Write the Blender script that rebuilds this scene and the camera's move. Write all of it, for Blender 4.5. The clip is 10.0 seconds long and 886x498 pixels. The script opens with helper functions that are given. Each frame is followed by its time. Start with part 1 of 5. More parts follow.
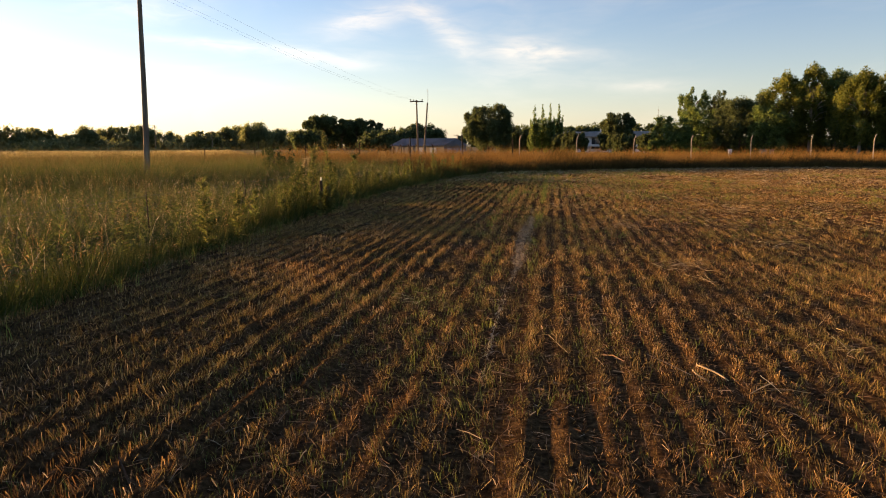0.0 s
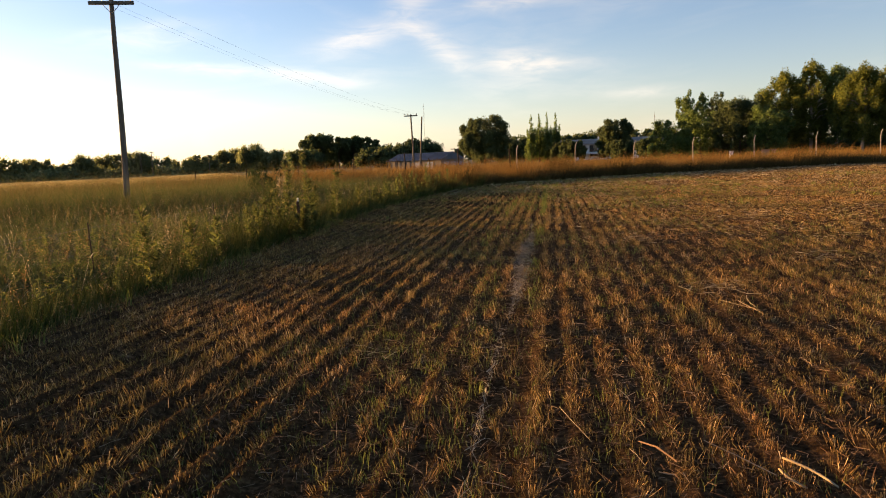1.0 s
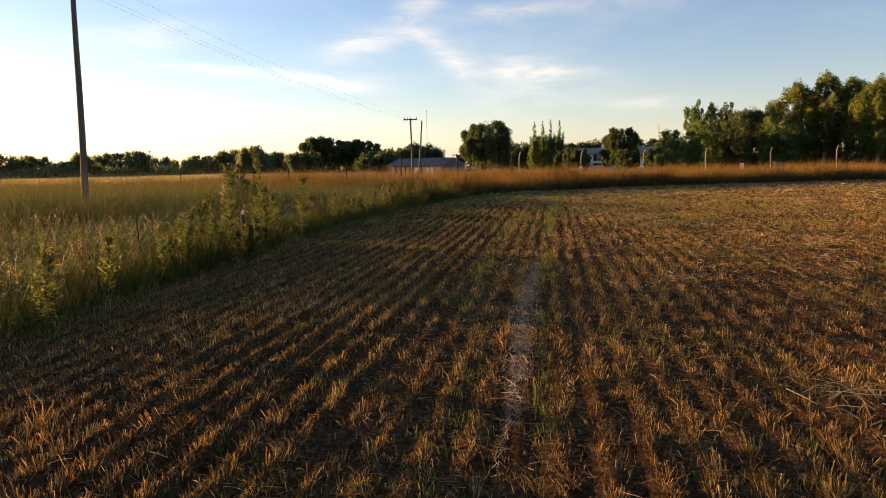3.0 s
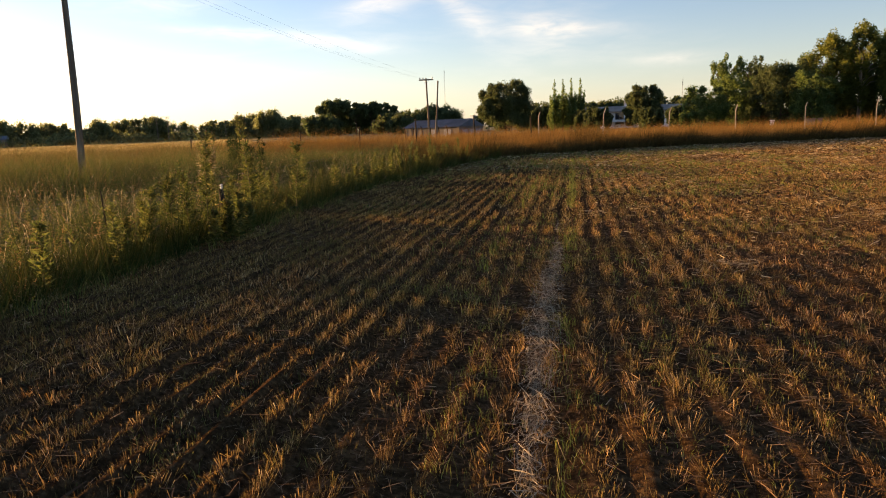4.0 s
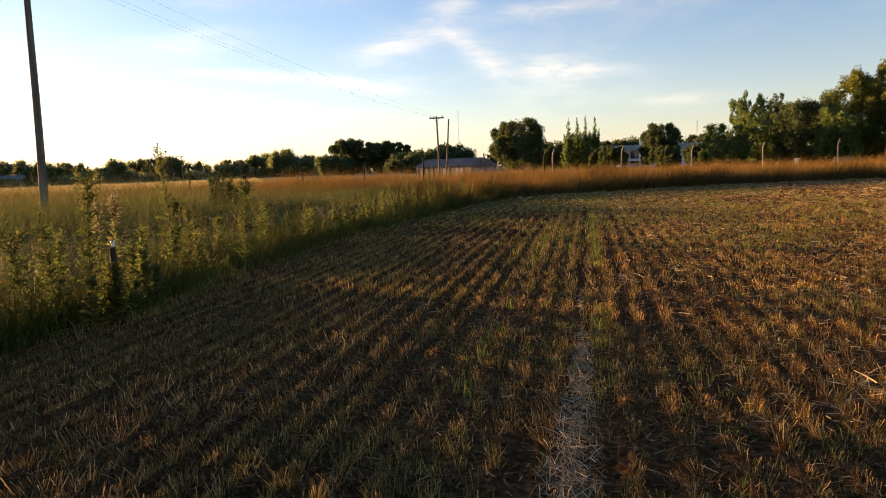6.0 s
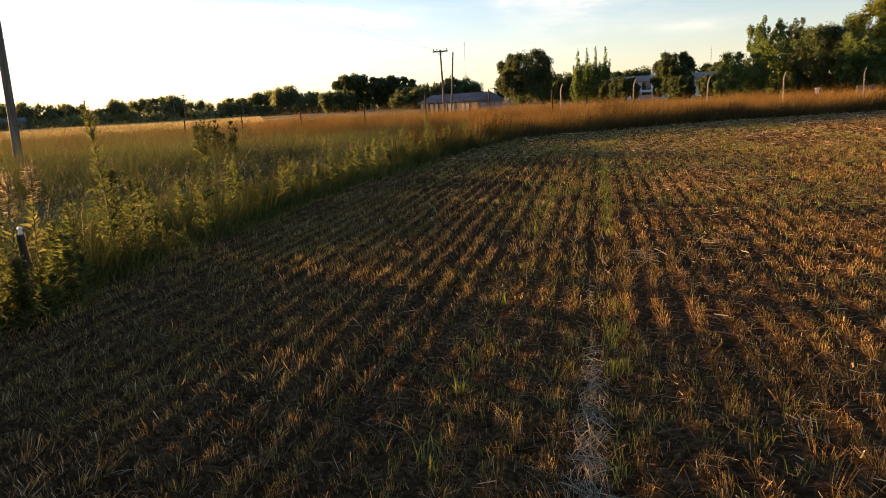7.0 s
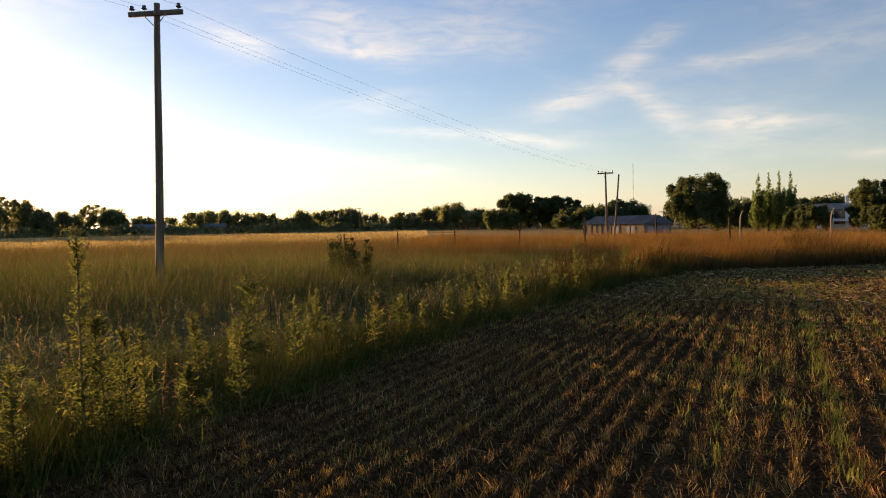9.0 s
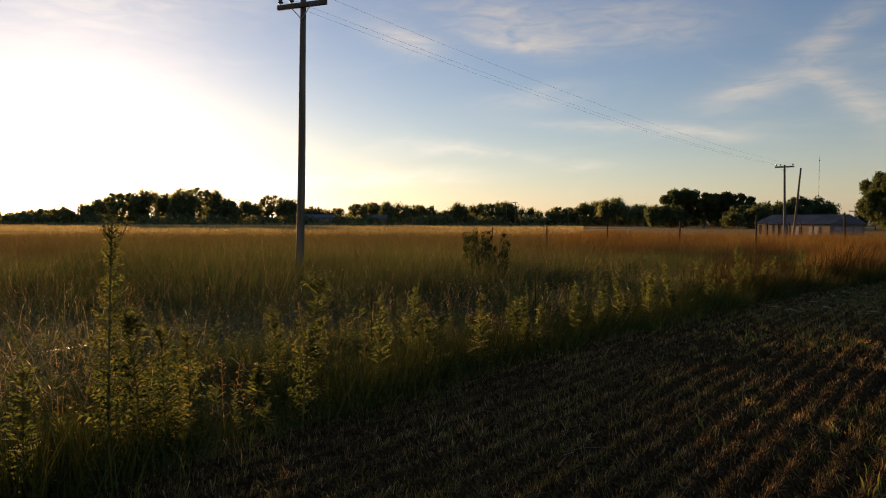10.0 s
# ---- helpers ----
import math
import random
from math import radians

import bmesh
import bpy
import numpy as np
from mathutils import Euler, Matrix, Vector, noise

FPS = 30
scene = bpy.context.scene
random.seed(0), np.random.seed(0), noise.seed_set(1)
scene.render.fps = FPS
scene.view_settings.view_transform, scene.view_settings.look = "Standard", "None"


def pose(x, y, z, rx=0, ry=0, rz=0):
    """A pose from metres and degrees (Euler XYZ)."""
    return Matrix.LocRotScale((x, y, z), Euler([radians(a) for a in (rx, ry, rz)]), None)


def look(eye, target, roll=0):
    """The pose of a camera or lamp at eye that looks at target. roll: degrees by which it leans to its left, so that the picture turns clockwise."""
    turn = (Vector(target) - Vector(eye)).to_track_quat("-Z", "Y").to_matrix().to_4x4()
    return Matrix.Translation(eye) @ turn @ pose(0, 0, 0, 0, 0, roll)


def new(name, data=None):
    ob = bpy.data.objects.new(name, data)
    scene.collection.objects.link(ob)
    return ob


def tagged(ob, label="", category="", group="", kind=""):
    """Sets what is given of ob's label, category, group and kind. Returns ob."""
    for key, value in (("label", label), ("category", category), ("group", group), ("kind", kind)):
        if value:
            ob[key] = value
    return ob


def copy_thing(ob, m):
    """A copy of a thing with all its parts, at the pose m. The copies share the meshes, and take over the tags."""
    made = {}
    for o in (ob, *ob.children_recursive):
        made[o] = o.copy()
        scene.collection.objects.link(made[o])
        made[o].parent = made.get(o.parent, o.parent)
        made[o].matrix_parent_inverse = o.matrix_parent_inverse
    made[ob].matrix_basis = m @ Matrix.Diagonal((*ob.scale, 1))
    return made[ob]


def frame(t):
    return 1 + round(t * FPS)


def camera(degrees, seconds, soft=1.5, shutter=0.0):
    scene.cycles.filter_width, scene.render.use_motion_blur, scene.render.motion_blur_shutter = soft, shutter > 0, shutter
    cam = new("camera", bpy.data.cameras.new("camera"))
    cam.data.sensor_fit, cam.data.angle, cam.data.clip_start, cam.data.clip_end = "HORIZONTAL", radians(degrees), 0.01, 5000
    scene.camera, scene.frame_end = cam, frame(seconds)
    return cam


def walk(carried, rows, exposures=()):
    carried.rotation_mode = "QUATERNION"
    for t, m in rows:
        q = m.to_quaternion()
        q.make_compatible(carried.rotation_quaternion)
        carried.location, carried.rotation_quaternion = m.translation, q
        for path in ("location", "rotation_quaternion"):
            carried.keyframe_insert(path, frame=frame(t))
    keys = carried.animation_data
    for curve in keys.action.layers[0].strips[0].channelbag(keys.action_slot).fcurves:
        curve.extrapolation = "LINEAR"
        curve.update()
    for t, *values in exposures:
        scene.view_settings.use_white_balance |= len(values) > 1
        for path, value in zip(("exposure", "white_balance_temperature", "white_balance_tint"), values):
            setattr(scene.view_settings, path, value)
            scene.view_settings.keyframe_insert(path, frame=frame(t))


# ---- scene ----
cam = camera(67.1, 10.0, soft=1.05)
PATH = [
    (0, (0.027, 0.139, 1.502), (-0.182, 2.105, 1.196), -0.1),
    (0.2, (0.06, 0.419, 1.49), (-0.193, 2.385, 1.222), -0.7),
    (0.3, (0.077, 0.56, 1.483), (-0.213, 2.526, 1.258), -0.9),
    (0.5, (0.11, 0.84, 1.471), (-0.166, 2.794, 1.146), -1.5),
    (0.7, (0.101, 1.133, 1.462), (-0.194, 3.083, 1.126), -1.9),
    (0.8, (0.097, 1.28, 1.457), (-0.198, 3.232, 1.14), -2.1),
    (1, (0.088, 1.573, 1.448), (-0.127, 3.544, 1.183), -2.5),
    (1.2, (0.075, 1.868, 1.451), (-0.15, 3.833, 1.152), -2.8),
    (1.3, (0.069, 2.016, 1.452), (-0.147, 3.991, 1.222), -2.9),
    (1.5, (0.056, 2.311, 1.455), (-0.186, 4.288, 1.277), -3.2),
    (1.7, (0.06, 2.585, 1.467), (-0.231, 4.537, 1.144), -3.3),
    (1.8, (0.061, 2.722, 1.474), (-0.253, 4.672, 1.159), -3.4),
    (2, (0.065, 2.996, 1.486), (-0.204, 4.965, 1.256), -3.5),
    (2.2, (0.062, 3.262, 1.474), (-0.176, 5.219, 1.136), -2.9),
    (2.3, (0.06, 3.395, 1.467), (-0.185, 5.35, 1.125), -2.7),
    (2.5, (0.057, 3.661, 1.455), (-0.183, 5.626, 1.174), -2.1),
    (2.7, (0.071, 3.944, 1.461), (-0.156, 5.915, 1.214), -1.5),
    (3.8, (0.16, 5.486, 1.442), (-0.047, 7.457, 1.179), -1.1),
    (4, (0.135, 5.779, 1.483), (-0.141, 7.727, 1.125), -2.1),
    (4.2, (0.142, 6.052, 1.464), (-0.157, 8.006, 1.156), -2.1),
    (4.3, (0.145, 6.189, 1.454), (-0.131, 8.154, 1.21), -2.2),
    (4.5, (0.152, 6.462, 1.435), (-0.113, 8.417, 1.104), -2.2),
    (4.7, (0.146, 6.745, 1.432), (-0.112, 8.705, 1.129), -2),
    (4.8, (0.144, 6.886, 1.431), (-0.151, 8.843, 1.139), -1.8),
    (5, (0.138, 7.169, 1.428), (-0.144, 9.116, 1.068), -1.6),
    (5.2, (0.141, 7.437, 1.428), (-0.167, 9.376, 1.05), -1.1),
    (5.3, (0.142, 7.57, 1.428), (-0.172, 9.513, 1.07), -0.9),
    (5.5, (0.145, 7.838, 1.428), (-0.098, 9.805, 1.16), -0.4),
    (5.7, (0.146, 8.117, 1.427), (-0.097, 10.07, 1.068), -1.1),
    (5.8, (0.146, 8.257, 1.427), (-0.131, 10.209, 1.094), -1.4),
    (6, (0.147, 8.536, 1.426), (-0.169, 10.496, 1.183), -2.1),
    (6.2, (0.158, 8.82, 1.441), (-0.185, 10.759, 1.087), -2.6),
    (7.3, (0.207, 10.259, 1.712), (-0.137, 12.181, 1.28), -3.2),
    (7.4, (0.201, 10.398, 1.732), (-0.135, 12.325, 1.314), -3.3),
    (7.5, (0.195, 10.537, 1.752), (-0.104, 12.494, 1.468), -3.4),
    (7.7, (0.175, 10.817, 1.767), (-0.165, 12.784, 1.639), -3),
    (7.8, (0.164, 10.957, 1.775), (-0.131, 12.932, 1.665), -2.8),
    (8, (0.144, 11.237, 1.79), (-0.238, 13.196, 1.654), -2.5),
    (8.2, (0.14, 11.528, 1.795), (-0.342, 13.468, 1.713), -2.3),
    (8.3, (0.137, 11.674, 1.798), (-0.386, 13.6, 1.672), -2.1),
    (8.5, (0.133, 11.965, 1.803), (-0.465, 13.863, 1.608), -1.9),
    (8.7, (0.092, 12.23, 1.795), (-0.585, 14.111, 1.737), -1.5),
    (8.8, (0.072, 12.362, 1.791), (-0.722, 14.197, 1.743), -1.3),
    (9, (0.031, 12.627, 1.783), (-0.765, 14.46, 1.712), -1),
    (9.2, (0.004, 12.883, 1.767), (-0.975, 14.624, 1.662), -1.6),
    (9.3, (-0.009, 13.011, 1.76), (-1.033, 14.727, 1.686), -1.8),
    (9.5, (-0.036, 13.267, 1.744), (-1.166, 14.914, 1.632), -2.4),
    (9.7, (-0.042, 13.528, 1.752), (-1.188, 15.161, 1.607), -1.4),
    (9.8, (-0.045, 13.658, 1.755), (-1.205, 15.283, 1.644), -0.8),
    (10, (-0.051, 13.919, 1.763), (-1.249, 15.519, 1.678), 0.2),
]
EXPOSURES = [(t, stops, warmth, 15) for t, stops, warmth in ((0, 1.95, 8000), (6.2, 2.05, 8050), (7.5, 2.2, 8200), (8.5, 1.9, 8300), (9, 1.7, 8350), (9.5, 1.32, 8400), (10, 1.05, 8450))]
walk(cam, [(t, look(eye, target, roll)) for t, eye, target, roll in PATH], EXPOSURES)

# ---- light: a low evening sun ahead on the left, and the sky ----
SUN_BEARING, SUN_HEIGHT = 66.0, 4.9  # degrees left of +y, and above the horizon
SUN_DIR = Vector((-math.sin(radians(SUN_BEARING)) * math.cos(radians(SUN_HEIGHT)),
                  math.cos(radians(SUN_BEARING)) * math.cos(radians(SUN_HEIGHT)), math.sin(radians(SUN_HEIGHT))))
sun = new("sun", bpy.data.lights.new("sun", "SUN"))
sun.data.energy, sun.data.angle, sun.data.color = 4.8, radians(0.6), (1.0, 0.62, 0.3)
sun.matrix_world = look((0, 0, 30), Vector((0, 0, 30)) - SUN_DIR)


class Nodes:
    """Short ways to write a node tree."""

    def __init__(self, tree):
        self.tree = tree

    def add(self, kind):
        return self.tree.nodes.new(kind)

    def link(self, a, b):
        self.tree.links.new(a, b)

    def put(self, socket, value):
        if isinstance(value, bpy.types.NodeSocket):
            self.link(value, socket)
        else:
            socket.default_value = value

    def math(self, op, a, b=0.0, c=None):
        n = self.add("ShaderNodeMath")
        n.operation = op
        self.put(n.inputs[0], a)
        self.put(n.inputs[1], b)
        if c is not None:
            self.put(n.inputs[2], c)
        return n.outputs[0]

    def ramp(self, fac, stops):
        n = self.add("ShaderNodeValToRGB")
        el = n.color_ramp.elements
        while len(el) < len(stops):
            el.new(0.5)
        for e, (p, c) in zip(el, stops):
            e.position = p
            e.color = (*c, 1) if len(c) == 3 else c
        self.put(n.inputs[0], fac)
        return n.outputs[0]

    def noise(self, vector, scale, detail=4.0, rough=0.55, distortion=0.0):
        n = self.add("ShaderNodeTexNoise")
        self.put(n.inputs["Vector"], vector)
        n.inputs["Scale"].default_value, n.inputs["Detail"].default_value = scale, detail
        n.inputs["Roughness"].default_value, n.inputs["Distortion"].default_value = rough, distortion
        return n.outputs["Fac"]

    def mix(self, fac, a, b, blend="MIX"):
        n = self.add("ShaderNodeMix")
        n.data_type, n.blend_type = "RGBA", blend
        self.put(n.inputs[0], fac)
        for s, v in ((n.inputs[6], a), (n.inputs[7], b)):
            self.put(s, v if isinstance(v, bpy.types.NodeSocket) else (*v, 1))
        return n.outputs[2]


def grey(v):
    return (v, v, v)


# thin high clouds: bearing and height of the middle, half length and half width in degrees, tilt, weight
CLOUDS = [
    (6.7, 13.6, 2.9, 0.90, 33, 0.95), (6.9, 10.2, 3.0, 0.80, -39, 0.65), (-1.5, 7.6, 2.8, 0.55, -6, 0.95), (-1.9, 7.7, 5.8, 0.90, -6, 0.50),
    (11.9, 10.0, 3.4, 0.60, 12, 0.65), (0.3, 12.3, 4.7, 0.75, 5, 0.65), (-8.4, 12.8, 5.4, 1.30, 3, 0.42), (-0.6, 6.3, 3.0, 1.10, 3, 0.42),
    (-10.3, 4.8, 3.6, 0.50, -1, 0.60), (29.7, 14.5, 4.0, 0.80, -7, 1.25), (40.0, 14.8, 3.0, 1.00, -18, 1.0), (29.1, 10.2, 4.2, 0.85, 6, 0.50),
    (17.2, 7.1, 4.6, 0.55, -4, 0.40), (19.7, 15.3, 5.6, 1.40, -3, 0.60), (31.9, 16.6, 5.7, 1.60, -5, 0.80), (25.2, 7.9, 4.1, 0.45, -5, 0.50),
    (15.6, 7.0, 4.2, 0.60, -5, 0.42), (33.9, 5.9, 5.6, 0.55, -6, 0.60), (24.9, 4.7, 2.3, 0.50, 4, 0.40), (41.5, 3.6, 7.6, 0.60, 2, 0.50),
    (4.7, 8.3, 1.9, 1.20, -45, 0.50), (61.7, 16.5, 9.3, 2.50, 8, 0.60), (12.7, 9.9, 4.1, 1.20, 8, 0.40), (17.0, 19.0, 9.0, 2.48, 15, 0.50), (-8.0, 17.5, 7.0, 1.86, 12, 0.34),
]


def make_world():
    world = bpy.data.worlds.new("evening_sky")
    scene.world = world
    world.use_nodes = True
    world.node_tree.nodes.clear()
    n = Nodes(world.node_tree)
    sky = n.add("ShaderNodeTexSky")
    sky.sky_type, sky.sun_disc = "NISHITA", False
    sky.sun_elevation, sky.sun_rotation = radians(SUN_HEIGHT), radians(-SUN_BEARING)
    sky.air_density, sky.dust_density, sky.ozone_density, sky.altitude = 1.0, 0.42, 3.5, 20
    where = n.add("ShaderNodeTexCoord").outputs["Generated"]
    sep = n.add("ShaderNodeSeparateXYZ")
    n.link(where, sep.inputs[0])
    bearing = n.math("MULTIPLY", n.math("ARCTAN2", n.math("MULTIPLY", sep.outputs[0], -1.0), sep.outputs[1]), 57.2958)
    height = n.math("MULTIPLY", n.math("ARCSINE", sep.outputs[2]), 57.2958)
    flat = n.add("ShaderNodeCombineXYZ")
    n.link(n.math("MULTIPLY", bearing, 0.55), flat.inputs[0])
    n.link(n.math("MULTIPLY", height, 2.2), flat.inputs[1])
    warp = n.noise(flat.outputs[0], 0.22, 3.0)
    fine = n.noise(flat.outputs[0], 0.5, 6.0, 0.58, 0.7)
    wide = n.noise(flat.outputs[0], 0.055, 5.0, 0.6, 0.8)
    bend = n.math("MULTIPLY", n.math("SUBTRACT", warp, 0.5), 5.0)
    total = None
    for b, h, length, width, tilt, weight in CLOUDS:
        du, dv = n.math("SUBTRACT", bearing, b), n.math("ADD", n.math("SUBTRACT", height, h), n.math("MULTIPLY", bend, 0.25 + 0.1 * width))
        c, s = math.cos(radians(tilt)), math.sin(radians(tilt))
        along = n.math("ADD", n.math("MULTIPLY", du, -c / length), n.math("MULTIPLY", dv, s / length))
        across = n.math("ADD", n.math("MULTIPLY", du, s / width), n.math("MULTIPLY", dv, c / width))
        r2 = n.math("ADD", n.math("MULTIPLY", along, along), n.math("MULTIPLY", across, across))
        blob = n.math("MULTIPLY", n.math("EXPONENT", n.math("MULTIPLY", r2, -0.9)), 0.74 * weight)
        total = blob if total is None else n.math("ADD", total, blob)
    veil = n.math("MULTIPLY", n.math("MAXIMUM", n.math("SUBTRACT", wide, 0.48), 0.0), 1.1)
    mask = n.math("MULTIPLY", n.math("ADD", total, veil), n.math("MULTIPLY_ADD", fine, 2.0, -0.35))
    mask = n.math("MINIMUM", n.math("ADD", n.math("MAXIMUM", mask, 0.0), n.math("MULTIPLY_ADD", n.math("EXPONENT", n.math("MULTIPLY", n.math("MAXIMUM", height, 0.0), -0.13)), 0.52, 0.03)), 0.9)
    # clouds take the brightness of the low sun's side of the sky
    clear = n.mix(1.0, sky.outputs[0], (1.03, 1.01, 1.15), "MULTIPLY")
    even = n.add("ShaderNodeRGBToBW")
    n.link(clear, even.inputs[0])
    lit = n.mix(1.0, even.outputs[0], (1.42, 1.42, 1.42), "MULTIPLY")
    cloud = n.mix(1.0, n.mix(0.75, clear, lit), (0.9, 0.88, 0.86), "ADD")
    colour = n.mix(mask, clear, cloud)
    back = n.add("ShaderNodeBackground")
    n.link(colour, back.inputs[0])
    back.inputs[1].default_value = 0.09
    n.link(back.outputs[0], n.add("ShaderNodeOutputWorld").inputs[0])


make_world()


# ---- materials ----
def material(name, stops, scale=6.0, rough=0.85, bump=0.3, fine=None, island=0.0, each=0.0, through_light=0.0, gloss=0.12, metal=0.0, patch=0.0, stretch=None, patch_to=None, glow=1.0):
    """Procedural: two scales of noise through a ramp of colours; island / each: spread from piece to piece;
    through_light: the part of the light that goes through thin leaves; patch: size of colour patches in metres."""
    m = bpy.data.materials.new(name)
    m.use_nodes = True
    n = Nodes(m.node_tree)
    m.node_tree.nodes.clear()
    out = n.add("ShaderNodeOutputMaterial")
    place = n.add("ShaderNodeNewGeometry")
    vec = n.add("ShaderNodeTexCoord").outputs["Object"]
    if stretch:
        mp = n.add("ShaderNodeMapping")
        mp.inputs["Scale"].default_value = stretch
        n.link(vec, mp.inputs[0])
        vec = mp.outputs[0]
    fac = n.noise(vec, scale, 6.0, 0.6)
    if island:
        fac = n.math("ADD", n.math("MULTIPLY", fac, 1.0 - island), n.math("MULTIPLY", place.outputs["Random Per Island"], island))
    if each:
        fac = n.math("ADD", n.math("MULTIPLY", fac, 1.0 - each), n.math("MULTIPLY", n.add("ShaderNodeObjectInfo").outputs["Random"], each))
    colour = n.ramp(fac, stops)
    if patch:
        area = n.noise(place.outputs["Position"], 1.0 / patch, 3.0, 0.6)
        spread = n.ramp(area, [(0.36, grey(0.0)), (0.64, grey(1.0))])
        colour = n.mix(n.math("MULTIPLY", spread, 0.8), colour, n.mix(0.6, colour, patch_to))
    broad = n.noise(vec, scale * 0.13, 3.0)
    colour = n.mix(1.0, colour, n.ramp(broad, [(0.3, grey(0.72)), (0.7, grey(1.22))]), "MULTIPLY")
    p = n.add("ShaderNodeBsdfPrincipled")
    n.link(colour, p.inputs["Base Color"])
    p.inputs["Roughness"].default_value, p.inputs["Metallic"].default_value = rough, metal
    p.inputs["Specular IOR Level"].default_value = gloss
    if bump:
        b = n.add("ShaderNodeBump")
        b.inputs["Strength"].default_value, b.inputs["Distance"].default_value = bump, 0.02
        n.link(n.noise(vec, fine or scale * 6, 5.0, 0.65), b.inputs["Height"])
        n.link(b.outputs[0], p.inputs["Normal"])
    if through_light:
        t = n.add("ShaderNodeBsdfTranslucent")
        n.link(n.mix(1.0, colour, grey(glow), "MULTIPLY") if glow != 1.0 else colour, t.inputs[0])
        mix = n.add("ShaderNodeMixShader")
        mix.inputs[0].default_value = through_light
        n.link(p.outputs[0], mix.inputs[1])
        n.link(t.outputs[0], mix.inputs[2])
        n.link(mix.outputs[0], out.inputs[0])
    else:
        n.link(p.outputs[0], out.inputs[0])
    return m


SOIL = material("dark_soil", [(0.3, (0.028, 0.017, 0.009)), (0.5, (0.075, 0.042, 0.019)), (0.68, (0.15, 0.09, 0.042)), (0.8, (0.24, 0.165, 0.092))], gloss=0.0, scale=26, rough=0.95, bump=1.0, fine=120)
MEADOW = material("meadow_floor", [(0.3, (0.049, 0.056, 0.0196)), (0.6, (0.126, 0.112, 0.042)), (0.8, (0.238, 0.168, 0.07))], scale=4, rough=0.95, bump=0.9, fine=30)
PASTURE = material("dry_pasture", [(0.3, (0.34, 0.24, 0.09)), (0.6, (0.44, 0.33, 0.14)), (0.8, (0.52, 0.41, 0.2))], gloss=0.0, scale=1.2, rough=0.95, bump=0.8, fine=20)
FARLAND = material("far_land", [(0.3, (0.05, 0.06, 0.03)), (0.7, (0.12, 0.11, 0.05))], scale=0.1, rough=0.95, bump=0.0)
STUBBLE = material("cut_straw", [(0.15, (0.06, 0.038, 0.02)), (0.35, (0.16, 0.08, 0.03)), (0.5, (0.32, 0.16, 0.05)), (0.58, (0.2, 0.15, 0.042)), (0.68, (0.54, 0.27, 0.09)), (0.84, (0.82, 0.6, 0.35))], scale=7.0, rough=0.7, bump=0, island=0.55, through_light=0.3, patch=1.7, patch_to=(0.11, 0.14, 0.035))
GOLDSTRAW = material("golden_straw", [(0.2, (0.25, 0.16, 0.07)), (0.5, (0.46, 0.33, 0.16)), (0.8, (0.66, 0.52, 0.3))], scale=2, rough=0.6, bump=0, island=0.7, through_light=0.2)
LITTER = material("loose_straw", [(0.2, (0.07, 0.036, 0.017)), (0.45, (0.16, 0.085, 0.04)), (0.72, (0.28, 0.165, 0.08)), (0.95, (0.52, 0.38, 0.23))], scale=2, rough=0.65, bump=0, island=0.7, through_light=0.15)
STALK = material("pale_straw_stalk", [(0.3, (0.22, 0.15, 0.075)), (0.7, (0.38, 0.28, 0.16))], scale=40, rough=0.55, bump=0.2, each=0.3, stretch=(0.3, 3, 3))
PALE = material("bleached_straw", [(0.2, (0.13, 0.095, 0.055)), (0.5, (0.25, 0.19, 0.115)), (0.8, (0.46, 0.37, 0.24))], scale=2, rough=0.7, bump=0, island=0.7)
SPROUT = material("young_grass", [(0.2, (0.07, 0.1, 0.02)), (0.5, (0.16, 0.19, 0.04)), (0.8, (0.3, 0.27, 0.07))], scale=1.2, rough=0.6, bump=0, island=0.6, through_light=0.45)
GRASS = material("meadow_grass", patch=2.2, patch_to=(0.035, 0.06, 0.016), stops=[(0.2, (0.05, 0.074, 0.022)), (0.45, (0.1, 0.13, 0.038)), (0.68, (0.165, 0.165, 0.055)), (0.86, (0.34, 0.27, 0.125))], scale=0.5, rough=0.8, bump=0, island=0.55, through_light=0.33, gloss=0.05)
DRYGRASS = material("dry_tall_grass", [(0.3, (0.118, 0.0661, 0.0212)), (0.5, (0.2242, 0.1274, 0.0401)), (0.7, (0.3658, 0.2242, 0.0779))], scale=0.8, rough=0.8, bump=0, island=0.2, through_light=0.25, gloss=0.0)
# front of the dry grass: its self-shadow is painted as a darker brown
SHADEDGRASS = material("shaded_brown_grass", [(0.2, (0.0403, 0.0322, 0.0115)), (0.5, (0.0805, 0.0575, 0.0207)), (0.85, (0.1495, 0.0978, 0.0345))], scale=0.6, rough=0.85, bump=0, island=0.3, through_light=0.15, gloss=0.0)
TANGRASS = material("tan_dry_grass", [(0.3, (0.088, 0.064, 0.024)), (0.5, (0.16, 0.118, 0.045)), (0.7, (0.27, 0.2, 0.085))], scale=0.8, rough=0.8, bump=0, island=0.35, through_light=0.25, gloss=0.0)
PALEGRASS = material("pale_pasture_grass", [(0.2, (0.26, 0.2, 0.085)), (0.5, (0.38, 0.3, 0.14)), (0.8, (0.5, 0.42, 0.22))], scale=0.1, rough=0.8, bump=0, island=0.5, through_light=0.4, gloss=0.0)
WEEDLEAF = material("weed_leaf", [(0.15, (0.03, 0.043, 0.014)), (0.45, (0.07, 0.088, 0.026)), (0.65, (0.118, 0.125, 0.037)), (0.85, (0.25, 0.21, 0.08))], scale=3, rough=0.8, bump=0, island=0.7, through_light=0.48, gloss=0.03, each=0.3, glow=1.4)
